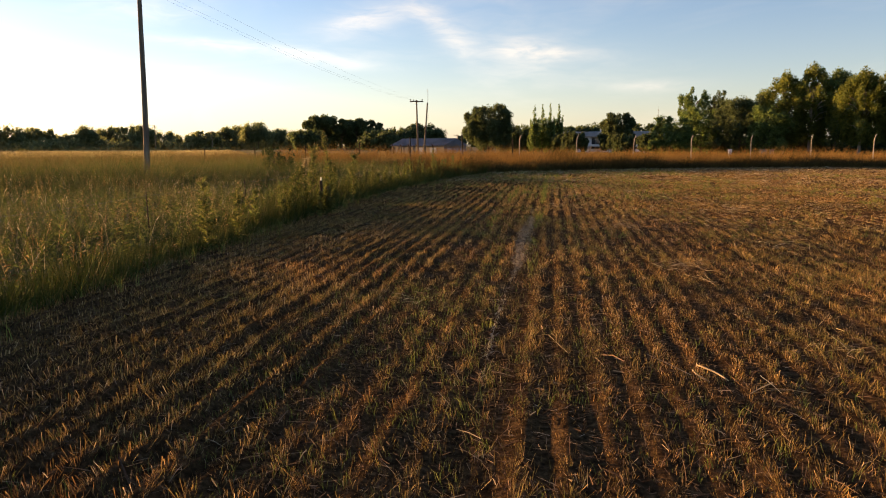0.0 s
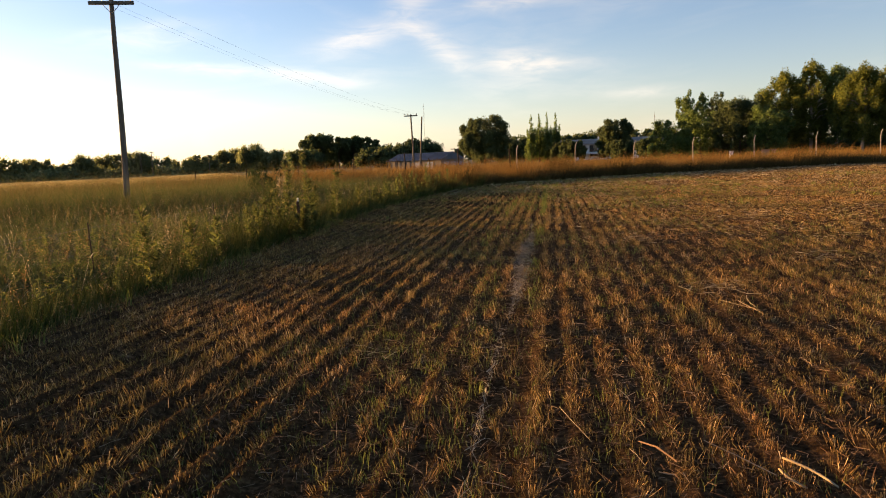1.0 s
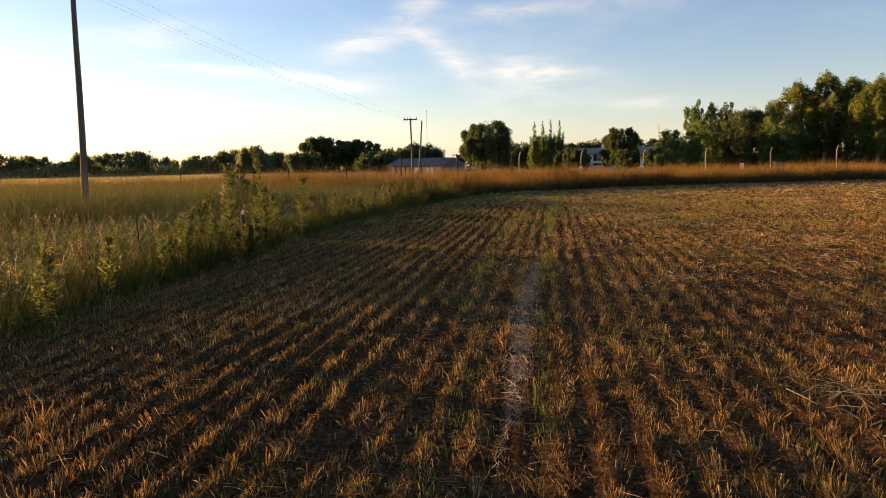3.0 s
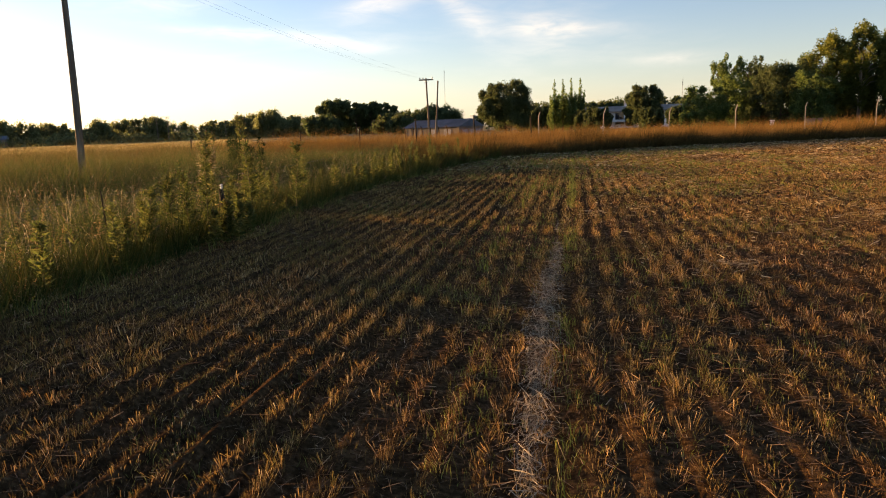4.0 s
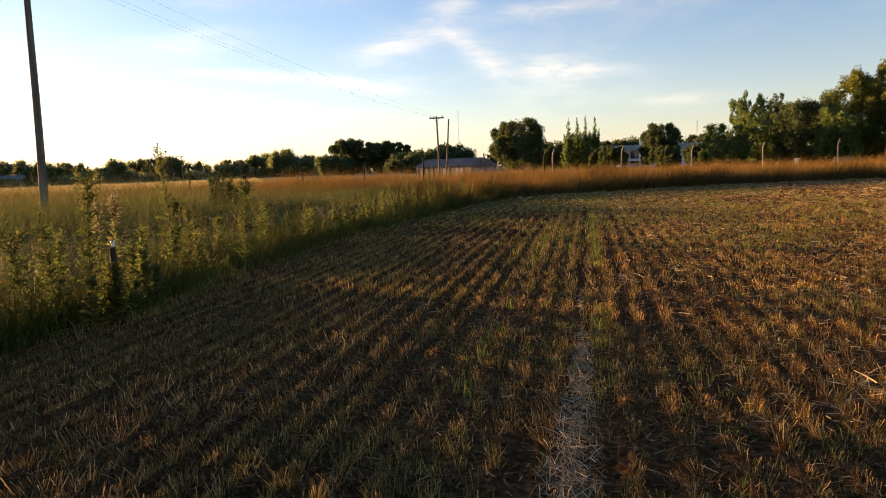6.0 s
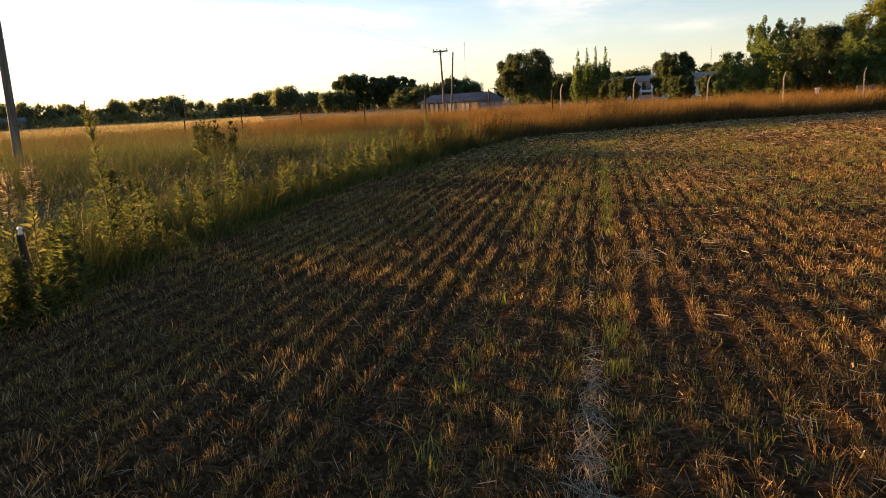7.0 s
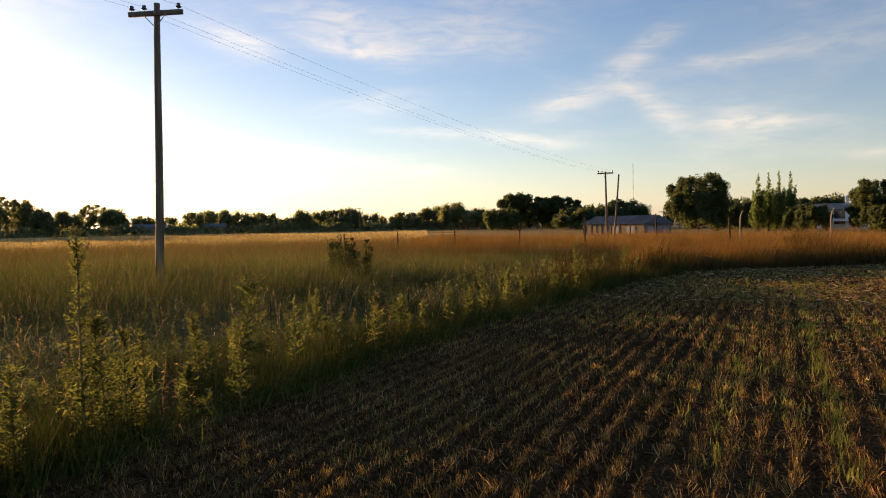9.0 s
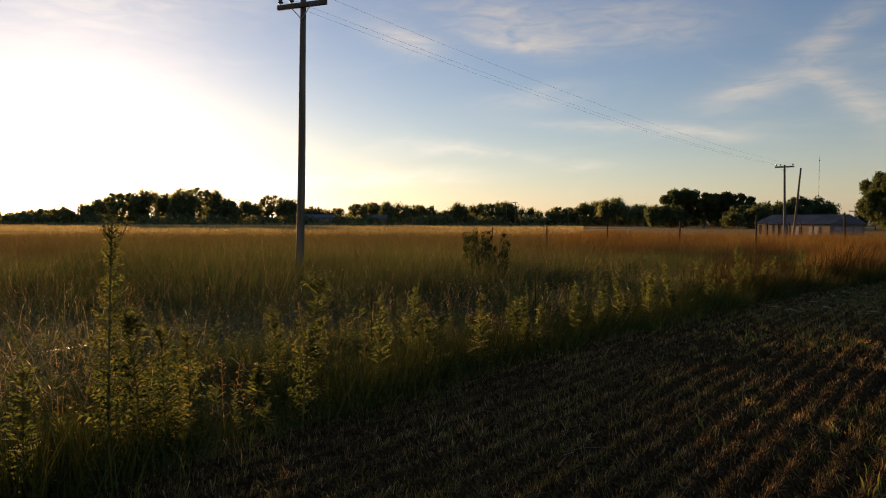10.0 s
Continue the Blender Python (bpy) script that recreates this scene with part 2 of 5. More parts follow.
HORSELEAF = material("horseweed_leaf", [(0.2, (0.04, 0.058, 0.018)), (0.5, (0.09, 0.112, 0.032)), (0.8, (0.17, 0.165, 0.052))], scale=3, rough=0.75, bump=0, island=0.6, through_light=0.45, gloss=0.04, each=0.2, glow=1.6)
HERBLEAF = material("herb_leaf", [(0.2, (0.05, 0.066, 0.02)), (0.5, (0.1, 0.12, 0.036)), (0.8, (0.22, 0.2, 0.075))], scale=3, rough=0.8, bump=0, island=0.7, through_light=0.38, gloss=0.03, glow=1.3)
DRYHERB = material("withered_herb", [(0.2, (0.077, 0.044, 0.0176)), (0.5, (0.187, 0.1155, 0.0495)), (0.8, (0.374, 0.264, 0.132))], scale=3, rough=0.8, bump=0, island=0.7, through_light=0.4, gloss=0.03, glow=1.4)
WEEDSTEM = material("weed_stem", [(0.3, (0.1, 0.1, 0.035)), (0.7, (0.2, 0.15, 0.06))], scale=9, rough=0.7, bump=0.2)
SEEDTOP = material("pale_seed_top", [(0.2, (0.16, 0.12, 0.06)), (0.5, (0.36, 0.29, 0.17)), (0.8, (0.55, 0.47, 0.32))], scale=4, rough=0.8, bump=0, island=0.7, through_light=0.4, gloss=0.0)
SEEDHEAD = material("seed_head", [(0.3, (0.2, 0.14, 0.06)), (0.7, (0.4, 0.3, 0.15))], scale=30, rough=0.9, bump=0.4, through_light=0.35)
LEAF = material("tree_leaf", [(0.2, (0.045, 0.07, 0.022)), (0.5, (0.08, 0.12, 0.034)), (0.8, (0.125, 0.165, 0.05))], scale=0.5, rough=0.6, bump=0, island=0.6, through_light=0.45, glow=1.9)
YELLOWLEAF = material("poplar_leaf", [(0.2, (0.07, 0.09, 0.02)), (0.5, (0.13, 0.15, 0.032)), (0.8, (0.19, 0.2, 0.045))], scale=0.5, rough=0.55, bump=0, island=0.6, through_light=0.45, glow=1.35)
SHRUBLEAF = material("shrub_leaf", [(0.2, (0.02, 0.034, 0.01)), (0.6, (0.042, 0.062, 0.018)), (0.85, (0.07, 0.09, 0.026))], scale=0.4, rough=0.7, bump=0, island=0.6, through_light=0.25, gloss=0.03)
# green rim grass, with the shade of the bank's foot put into its colour
RIMGRASS = material("shaded_rim_grass", [(0.2, (0.028, 0.042, 0.01)), (0.5, (0.062, 0.08, 0.018)), (0.85, (0.16, 0.135, 0.04))], scale=0.6, rough=0.8, bump=0, island=0.55, through_light=0.1, gloss=0.03)
DARKLEAF = material("dark_leaf", [(0.2, (0.042, 0.058, 0.026)), (0.6, (0.075, 0.1, 0.04)), (0.85, (0.11, 0.135, 0.052))], scale=0.4, rough=0.65, bump=0, island=0.6, through_light=0.4, glow=1.5)
# far leaves: distance haze is put into a paler, more translucent colour
FARLEAF = material("hazed_leaf", [(0.2, (0.08, 0.09, 0.04)), (0.6, (0.13, 0.145, 0.062)), (0.85, (0.18, 0.19, 0.09))], scale=0.3, rough=0.8, bump=0, island=0.6, through_light=0.6, gloss=0.0, glow=1.8)
BARK = material("bark", [(0.3, (0.05, 0.037, 0.028)), (0.6, (0.11, 0.085, 0.065)), (0.8, (0.19, 0.16, 0.13))], scale=5, rough=0.95, bump=0.8, fine=30, stretch=(1, 1, 0.25))
PALEBARK = material("pale_bark", [(0.3, (0.2, 0.17, 0.13)), (0.7, (0.38, 0.34, 0.28))], scale=5, rough=0.9, bump=0.6, fine=30, stretch=(1, 1, 0.3))
POLEWOOD = material("weathered_pole_wood", [(0.3, (0.09, 0.068, 0.05)), (0.55, (0.17, 0.135, 0.1)), (0.8, (0.25, 0.21, 0.165))], scale=9, rough=0.9, bump=0.7, fine=40, stretch=(1, 1, 0.08))
GREYWOOD = material("grey_post_wood", [(0.3, (0.03, 0.021, 0.013)), (0.7, (0.085, 0.058, 0.036))], scale=9, rough=0.95, bump=0.8, fine=40, stretch=(1, 1, 0.1))
CONCRETE = material("post_concrete", [(0.3, (0.2, 0.175, 0.15)), (0.7, (0.34, 0.3, 0.26))], scale=8, rough=0.95, bump=0.5, fine=60)
PORCELAIN = material("dark_porcelain", [(0.3, (0.035, 0.02, 0.016)), (0.7, (0.06, 0.035, 0.028))], scale=20, rough=0.25, bump=0, gloss=0.6)
WHITEGLAZE = material("white_porcelain", [(0.3, (0.62, 0.6, 0.56)), (0.7, (0.78, 0.77, 0.74))], scale=30, rough=0.3, bump=0.1, gloss=0.5)
STEEL = material("galvanised_steel", [(0.3, (0.3, 0.3, 0.31)), (0.7, (0.48, 0.48, 0.5))], scale=20, rough=0.5, bump=0.1, metal=0.8)
WIRE = material("line_wire", [(0.3, (0.12, 0.12, 0.125)), (0.7, (0.2, 0.2, 0.21))], scale=20, rough=0.5, bump=0, metal=0.5)
SHEETROOF = material("ribbed_roof_sheet", [(0.3, (0.115, 0.12, 0.135)), (0.6, (0.155, 0.16, 0.175)), (0.85, (0.19, 0.175, 0.165))], scale=0.6, rough=0.75, bump=0.15)
CREAMWALL = material("cream_render", [(0.3, (0.16, 0.14, 0.115)), (0.7, (0.23, 0.2, 0.165))], scale=0.7, rough=0.9, bump=0.2)
WHITEWALL = material("white_render", [(0.3, (0.62, 0.63, 0.64)), (0.7, (0.78, 0.78, 0.77))], scale=0.6, rough=0.9, bump=0.2)
GREYWALL = material("grey_fascia", [(0.3, (0.22, 0.235, 0.26)), (0.7, (0.33, 0.345, 0.37))], scale=0.6, rough=0.8, bump=0.2)
BLUEDOOR = material("blue_grey_sheet_door", [(0.3, (0.2, 0.24, 0.29)), (0.7, (0.28, 0.32, 0.36))], scale=2, rough=0.5, bump=0.1)
DARKGLASS = material("dark_window_glass", [(0.3, (0.02, 0.025, 0.03)), (0.7, (0.035, 0.04, 0.045))], scale=2, rough=0.06, bump=0, gloss=0.8)
ROADMAT = material("pale_dirt_road", [(0.3, (0.3, 0.25, 0.19)), (0.7, (0.44, 0.38, 0.3))], scale=0.6, rough=0.95, bump=0.3)


# ---- mesh helpers ----
def raw(name, verts, faces, mats, index=None, smooth=False):
    """A mesh object from arrays: faces is an array of triangles or of quads."""
    verts, faces = np.asarray(verts, np.float32), np.asarray(faces, np.int32)
    me = bpy.data.meshes.new(name)
    k = faces.shape[1]
    me.vertices.add(len(verts))
    me.vertices.foreach_set("co", verts.ravel())
    me.loops.add(faces.size)
    me.loops.foreach_set("vertex_index", faces.ravel())
    me.polygons.add(len(faces))
    me.polygons.foreach_set("loop_start", np.arange(0, faces.size, k, dtype=np.int32))
    me.polygons.foreach_set("use_smooth", np.full(len(faces), smooth))
    for m in mats if isinstance(mats, (list, tuple)) else [mats]:
        me.materials.append(m)
    if index is not None:
        me.polygons.foreach_set("material_index", np.asarray(index, np.int32))
    me.update(calc_edges=True)
    return new(name, me)


def part(name, bm, mat, parent=None, label="", smooth=True):
    """Links a bmesh as one mesh object under a thing or a part."""
    me = bpy.data.meshes.new(name)
    bm.to_mesh(me)
    bm.free()
    me.materials.append(mat)
    for p in me.polygons:
        p.use_smooth = smooth
    ob = new(name, me)
    if parent:
        ob.parent = parent
    return tagged(ob, label)


def under(ob, parent, label=""):
    ob.parent = parent
    return tagged(ob, label)


def thing(name, at, label, category, group="", turn=0.0):
    ob = new(name)
    ob.empty_display_size = 0.1
    ob.matrix_basis = pose(*at, 0, 0, turn)
    return tagged(ob, label, category, group)


def box(bm, x0, x1, y0, y1, z0, z1, bevel=0.0):
    vs = bmesh.ops.create_cube(bm, size=1.0)["verts"]
    for v in vs:
        v.co = Vector(((x0, x1)[v.co.x > 0], (y0, y1)[v.co.y > 0], (z0, z1)[v.co.z > 0]))
    if bevel:
        es = list({e for v in vs for e in v.link_edges})
        bmesh.ops.bevel(bm, geom=es, offset=bevel, segments=1, affect="EDGES")
    return bm


def cube(*a, bevel=0.0):
    return box(bmesh.new(), *a, bevel=bevel)


def tube(bm, points, radii, sides=8):
    """A tapered tube through the points."""
    rings = []
    for i, p in enumerate(points):
        a, b = Vector(points[max(i - 1, 0)]), Vector(points[min(i + 1, len(points) - 1)])
        d = (b - a).normalized()
        u = d.orthogonal().normalized() if abs(d.z) < 0.9 else (Vector((1, 0, 0)) - d * d.x).normalized()
        w = d.cross(u)
        rings.append([bm.verts.new(Vector(p) + (u * math.cos(2 * math.pi * k / sides) + w * math.sin(2 * math.pi * k / sides)) * radii[i]) for k in range(sides)])
    for r0, r1 in zip(rings, rings[1:]):
        for k in range(sides):
            bm.faces.new((r0[k], r0[(k + 1) % sides], r1[(k + 1) % sides], r1[k]))
    for r in (rings[0][::-1], rings[-1]):
        if sides > 2:
            bm.faces.new(r)
    return bm


def lattice(x, y, seed):
    """Smooth random field in 0..1 at whole-number spacing."""
    g = np.random.default_rng(seed).random((257, 257))
    xi, yi = np.floor(x).astype(int), np.floor(y).astype(int)
    fx, fy = x - xi, y - yi
    fx, fy = fx * fx * (3 - 2 * fx), fy * fy * (3 - 2 * fy)
    a, b, c, d = g[xi % 256, yi % 256], g[(xi + 1) % 256, yi % 256], g[xi % 256, (yi + 1) % 256], g[(xi + 1) % 256, (yi + 1) % 256]
    return (a * (1 - fx) + b * fx) * (1 - fy) + (c * (1 - fx) + d * fx) * fy


def blades(base, height, width, reach, rng, lean_to=None):
    """Bent grass blades: three triangles each."""
    n = len(base)
    a = rng.random(n) * 2 * np.pi
    out = np.stack([np.cos(a), np.sin(a), np.zeros(n)], 1)
    if lean_to is not None:
        out = out + np.asarray(lean_to)
    t = rng.random(n) * np.pi
    side = np.stack([np.cos(t), np.sin(t), np.zeros(n)], 1) * (width / 2)[:, None]
    up = np.array([0, 0, 1.0])
    mid = base + up * (height * 0.6)[:, None] + out * (reach * 0.28)[:, None]
    tip = base + up * height[:, None] + out * reach[:, None]
    v = np.stack([base - side, base + side, mid + side * 0.75, mid - side * 0.75, tip], 1).reshape(-1, 3)
    k = np.arange(n)[:, None] * 5
    f = np.concatenate([k + [0, 1, 2], k + [0, 2, 3], k + [3, 2, 4]], 1).reshape(-1, 3)
    return v, f


def joined(chunks):
    vs, fs, off = [], [], 0
    for v, f in chunks:
        vs.append(v)
        fs.append(f + off)
        off += len(v)
    return np.concatenate(vs), np.concatenate(fs)


# ---- the plan ----
def edge_x(y):
    """The left edge of the stubble."""
    return np.interp(y, [-30, 5, 18, 23, 28, 33, 37, 39, 41], [-4.5, -4.35, -4.35, -4.05, -3.35, -2.5, -1.4, 0.5, 4.0])


def edge_y(x):
    """The far edge of the stubble."""
    return np.interp(x, [-6, 0, 4, 9, 21, 40, 90], [36, 38.5, 41.5, 44.5, 48.0, 51.0, 56])


def in_field(x, y):
    return (x > edge_x(y)) & (y < edge_y(x))


ROW_SLOPE, ROW_STEP = 0.057, 0.23


def row_phase(x, y):
    return x - ROW_SLOPE * (y - 10)


def furrow(x, y):
    """Height of the drilled rows: low ridges, higher towards the meadow."""
    ph = row_phase(x, y)
    rise = 0.012 + 0.026 * np.clip((-0.75 - ph) / 0.3, 0, 1) * (0.7 + 0.6 * lattice(x * 2, y * 1.2, 35))
    return rise * np.cos(2 * np.pi * ph / ROW_STEP) * np.clip((12.5 - x) / 3, 0, 1)


# ---- ground: one sheet to the horizon ----
def make_ground():
    far = np.array([70, 100, 150, 220, 300, 450, 800, 1500, 3500.0])
    xs = np.concatenate([-far[::-1], np.arange(-55, -6, 3.0), np.arange(-6, -4.4, 0.2), np.arange(-4.4, 5, 0.04), np.arange(5, 13, 0.0575), np.arange(13, 24, 0.5), np.arange(24, 60, 4.0), far])
    ys = np.concatenate([-far[::-1], np.arange(-50, -12, 4.0), np.arange(-12, 0.5, 1.0), np.arange(0.5, 24, 0.25), np.arange(24, 56, 0.6), np.arange(56, 68, 3), far])
    X, Y = np.meshgrid(xs, ys)
    ph = row_phase(X, Y)
    inside = in_field(X, Y)
    Z = np.where(inside, furrow(X, Y) + 0.03 * (lattice(X * 3, Y * 3, 1) - 0.5) + 0.03 * (lattice(X * 0.6, Y * 0.6, 2) - 0.5), 0.05 * (lattice(X * 0.8, Y * 0.8, 3) - 0.5))
    Z -= 0.035 * np.exp(-((ph - 0.155) / 0.16) ** 2) * inside
    Z *= np.clip((120 - np.hypot(X, Y)) / 60, 0, 1)
    ny, nx = X.shape
    q = np.arange(ny * nx).reshape(ny, nx)
    faces = np.stack([q[:-1, :-1], q[:-1, 1:], q[1:, 1:], q[1:, :-1]], -1).reshape(-1, 4)
    cx = (X[:-1, :-1] + X[1:, 1:]).ravel() / 2
    cy = (Y[:-1, :-1] + Y[1:, 1:]).ravel() / 2
    deep = -0.743 * cx + 0.669 * cy
    kind = np.where(in_field(cx, cy), 0, np.where((deep > 68) & (deep < 250) & (cx < -14) & (cx < -0.47 * (cy - 14)), 2, np.where(np.hypot(cx, cy) > 260, 3, 1)))
    ob = raw("ground", np.stack([X.ravel(), Y.ravel(), Z.ravel()], 1), faces, [SOIL, MEADOW, PASTURE, FARLAND], kind, True)
    tagged(ob, "flat farmland soil with furrowed stubble and rough meadow", "ground", kind="structure")


make_ground()


# ---- stubble, straw and sprouts ----
def make_stubble():
    rng = np.random.default_rng(11)
    chunks = []

    def band(x0, x1, y0, y1, step, stems, wide, spread, ridge=None):
        xs = np.arange(math.floor((x0 - 1.2) / ROW_STEP) * ROW_STEP, x1, ROW_STEP)
        ys = np.arange(y0, y1, step)
        X, Y = (a.ravel() for a in np.meshgrid(xs, ys))
        Y = Y + rng.normal(0, step * 0.32, len(Y))
        X = X + ROW_SLOPE * (Y - 10) + rng.normal(0, 1, len(X)) * np.where(X < -0.9, 0.02, 0.036) + 0.05 * (lattice(X / ROW_STEP, Y * 0.8, 15) - 0.5)
        wob = lattice(X * 1.3, Y * 0.8, 4) * (0.5 + lattice(X * 5, Y * 4, 6))
        ph = row_phase(X, Y)
        # towards the meadow the rows close up to unbroken ridges
        close = ph + 0.25 * (lattice(X * 0, Y * 0.6, 13) - 0.5) < -0.95
        keep = in_field(X + 0.15, Y) & (0.6 * lattice(X / ROW_STEP, Y * 3, 5) + 0.35 * lattice(X * 1.1, Y * 0.7, 16) + 0.4 * lattice(X * 9, Y * 7, 51) + 0.4 * rng.random(len(X)) > (0.4 if ridge else 0.69))
        if ridge is not None:
            keep &= close == ridge
        keep &= ~((np.abs(ph - 0.155) < 0.12) & (rng.random(len(X)) < 0.8))
        X, Y, wob = X[keep], Y[keep], wob[keep]
        m = len(X)
        high = (0.03 + 0.046 * wob) * (0.55 + 0.9 * rng.random(m))
        size = (0.65 + 0.6 * rng.random(m)) * spread
        tilt = rng.normal(0, 0.3, (m, 2))
        n = m * stems
        again = lambda q: np.repeat(q, stems, 0)
        a, r = rng.random(n) * 2 * np.pi, rng.random(n) ** 0.6
        h = again(high) * (1.12 - 0.3 * r) * (0.35 + 0.85 * rng.random(n)) + 0.012
        foot = 0.028 * again(size) * r
        base = np.stack([again(X) + np.cos(a) * foot, again(Y) + np.sin(a) * foot * 2.3, np.maximum(again(furrow(X, Y)), 0.0) - 0.02], 1)
        w, t = wide * (0.6 + 0.8 * rng.random(n)), rng.random(n) * np.pi
        side = np.stack([np.cos(t), np.sin(t), np.zeros(n)], 1) * (w / 2)[:, None]
        out = r * h * (0.08 + 0.95 * rng.random(n) ** 1.7)
        top = base + np.stack([np.cos(a) * out, np.sin(a) * out, h], 1) + rng.normal(0, 0.004, (n, 3))
        top[:, :2] += again(tilt) * h[:, None]
        blunt = (rng.random(n) < 0.45)[:, None]
        tri = np.stack([np.where(blunt, top, base) - side, np.where(blunt, top, base) + side, np.where(blunt, base, top)], 1)
        chunks.append((tri.reshape(-1, 3), np.arange(3 * n).reshape(-1, 3)))

    band(-1.7, 4.6, 1.6, 9, 0.064, 25, 0.0036, 1.15, False)
    band(-1.7, 4.6, 9, 15, 0.068, 23, 0.0038, 1.15, False)
    band(-1.7, 9, 15, 22, 0.085, 20, 0.0053, 1.3, False)
    band(-4.6, 0, 1.6, 9, 0.052, 23, 0.004, 1.6, True)
    band(-4.6, 0, 9, 15, 0.055, 22, 0.0043, 1.6, True)
    band(-4.6, 0, 15, 22, 0.07, 20, 0.0054, 1.6, True)
    band(4.6, 10, 4, 15, 0.1, 28, 0.0055, 1.3)
    band(-4.4, 9, 22, 31, 0.14, 18, 0.009, 1.9)
    band(-4.4, 40, 31, 51, 0.28, 10, 0.02, 2.8)
    band(10, 34, 8, 31, 0.22, 7, 0.014, 1.9)
    band(-4.4, 14, -6, 1.6, 0.4, 5, 0.02, 2.0)
    band(4.6, 10, 1.6, 4, 0.14, 16, 0.009, 1.5)
    band(10, 24, 1.6, 8, 0.26, 8, 0.015, 1.8)
    # broken stems between the rows
    for n, x1, y0, y1, wide in ((80000, 5.0, 1.6, 16, 0.0034), (80000, 12, 16, 34, 0.009), (58000, 34, 22, 50, 0.023)):
        x, y = -4.4 + (x1 + 4.4) * rng.random(n), y0 + (y1 - y0) * rng.random(n)
        k = in_field(x + 0.1, y) & (lattice(x * 1.7, y * 1.7, 17) > 0.25) & (np.cos(2 * np.pi * row_phase(x, y) / ROW_STEP) > -1.2 + 0.9 * rng.random(n))
        x, y = x[k], y[k]
        n = len(x)
        h = 0.014 + 0.066 * rng.random(n) ** 1.3
        a, t, out = rng.random(n) * 2 * np.pi, rng.random(n) * np.pi, h * rng.random(n) * 1.2
        base = np.stack([x, y, np.full(n, -0.015)], 1)
        side = np.stack([np.cos(t), np.sin(t), np.zeros(n)], 1) * wide * 0.6
        top = base + np.stack([np.cos(a) * out, np.sin(a) * out, h + 0.015], 1)
        chunks.append((np.stack([base - side, base + side, top], 1).reshape(-1, 3), np.arange(3 * n).reshape(-1, 3)))
    v, f = joined(chunks)
    tagged(raw("stubble", v, f, STUBBLE), "rows of short cut straw stubble standing in dark soil", "stubble", kind="stuff")


def make_litter():
    rng = np.random.default_rng(12)

    def lying(n, x0, x1, y0, y1, long, wide, test=None, lift=0.05, straight=False, along=0.0):
        x, y = x0 + (x1 - x0) * rng.random(n), y0 + (y1 - y0) * rng.random(n)
        k = in_field(x, y) & (test(x, y) if test else True)
        x, y = x[k], y[k]
        n = len(x)
        a, slope = rng.random(n) * 2 * np.pi, rng.normal(0, 0.14, n)
        a = np.where(rng.random(n) < along, np.pi / 2 + rng.normal(0, 0.45, n), a)
        length = long * (0.35 + 0.9 * rng.random(n))
        d = np.stack([np.cos(a), np.sin(a), slope], 1) * (length / 2)[:, None]
        s = np.stack([-np.sin(a), np.cos(a), rng.normal(0, 0.5, n)], 1) * (wide * (0.6 + 0.8 * rng.random(n)) / 2)[:, None]
        c = np.stack([x, y, 0.012 + np.abs(slope) * length / 2 + lift * rng.random(n) ** 2], 1)
        if straight:
            return np.stack([c - d - s, c - d + s, c + d + s, c + d - s], 1).reshape(-1, 3), np.arange(4 * n).reshape(-1, 4)
        bend = np.stack([np.zeros(n), np.zeros(n), 0.06 * length * rng.random(n)], 1)
        v = np.stack([c - d - s, c - d + s, c + bend + s, c + bend - s, c + d + s * 0.6, c + d - s * 0.6], 1).reshape(-1, 3)
        q = np.arange(n)[:, None] * 6
        return v, np.concatenate([q + [0, 1, 2, 3], q + [3, 2, 4, 5]], 1).reshape(-1, 4)

    on_track = lambda x, y: np.abs(row_phase(x, y) - 0.155 + 0.02 * np.sin(y * 1.3)) < (0.03 + 0.13 * rng.random(len(x)) ** 1.6) * np.clip(2.2 * lattice(x * 0 + 3, y * 0.55, 7) - 0.25, 0, 1) * np.clip(1.3 - np.abs(y - 10.0) / 4.6, 0, 1)
    clumpy = lambda x, y: lattice(x * 0.9, y * 0.9, 8) > 0.52
    v, f = joined([lying(52000, -4.3, 5, 1.5, 16, 0.065, 0.0022, None, 0.04, True), lying(15000, -4, 8, 1.5, 20, 0.13, 0.0026, None, 0.07), lying(5000, -4, 14, 1.5, 34, 0.2, 0.0032, clumpy), lying(160, -3, 10, 2, 24, 0.34, 0.006, clumpy), lying(5000, 2, 34, 20, 50, 0.4, 0.02, clumpy), lying(2500, 3, 11, 17, 30, 0.25, 0.01, lambda x, y: np.abs(row_phase(x, y) - 4.6 - 0.25 * np.sin(y * 0.9)) < 0.35 * rng.random(len(x)), 0.1)])
    tagged(raw("straw_litter", v, f, LITTER), "loose golden straw pieces scattered over the stubble", "straw", kind="stuff")
    heaps = []
    for hx, hy, hr, n in ((2.05, 8.4, 0.25, 90), (2.1, 12.6, 0.2, 60), (1.9, 17.2, 0.3, 90), (1.0, 16.4, 0.2, 50), (3.9, 10.3, 0.22, 60), (5.2, 16.0, 0.35, 90), (3.6, 20.5, 0.5, 120), (2.9, 24.0, 0.6, 120), (4.4, 6.4, 0.2, 50), (-0.9, 6.2, 0.15, 8), (2.4, 5.2, 0.18, 16), (6.4, 12.5, 0.3, 70), (1.5, 4.2, 0.15, 8)):
        v, f = lying(n * 9, hx - 3 * hr, hx + 3 * hr, hy - 3 * hr, hy + 3 * hr, 0.22, 0.0045, lambda x, y: rng.random(len(x)) < np.exp(-((x - hx) ** 2 + (y - hy) ** 2) / hr ** 2), 0.1)
        heaps.append((v, f))
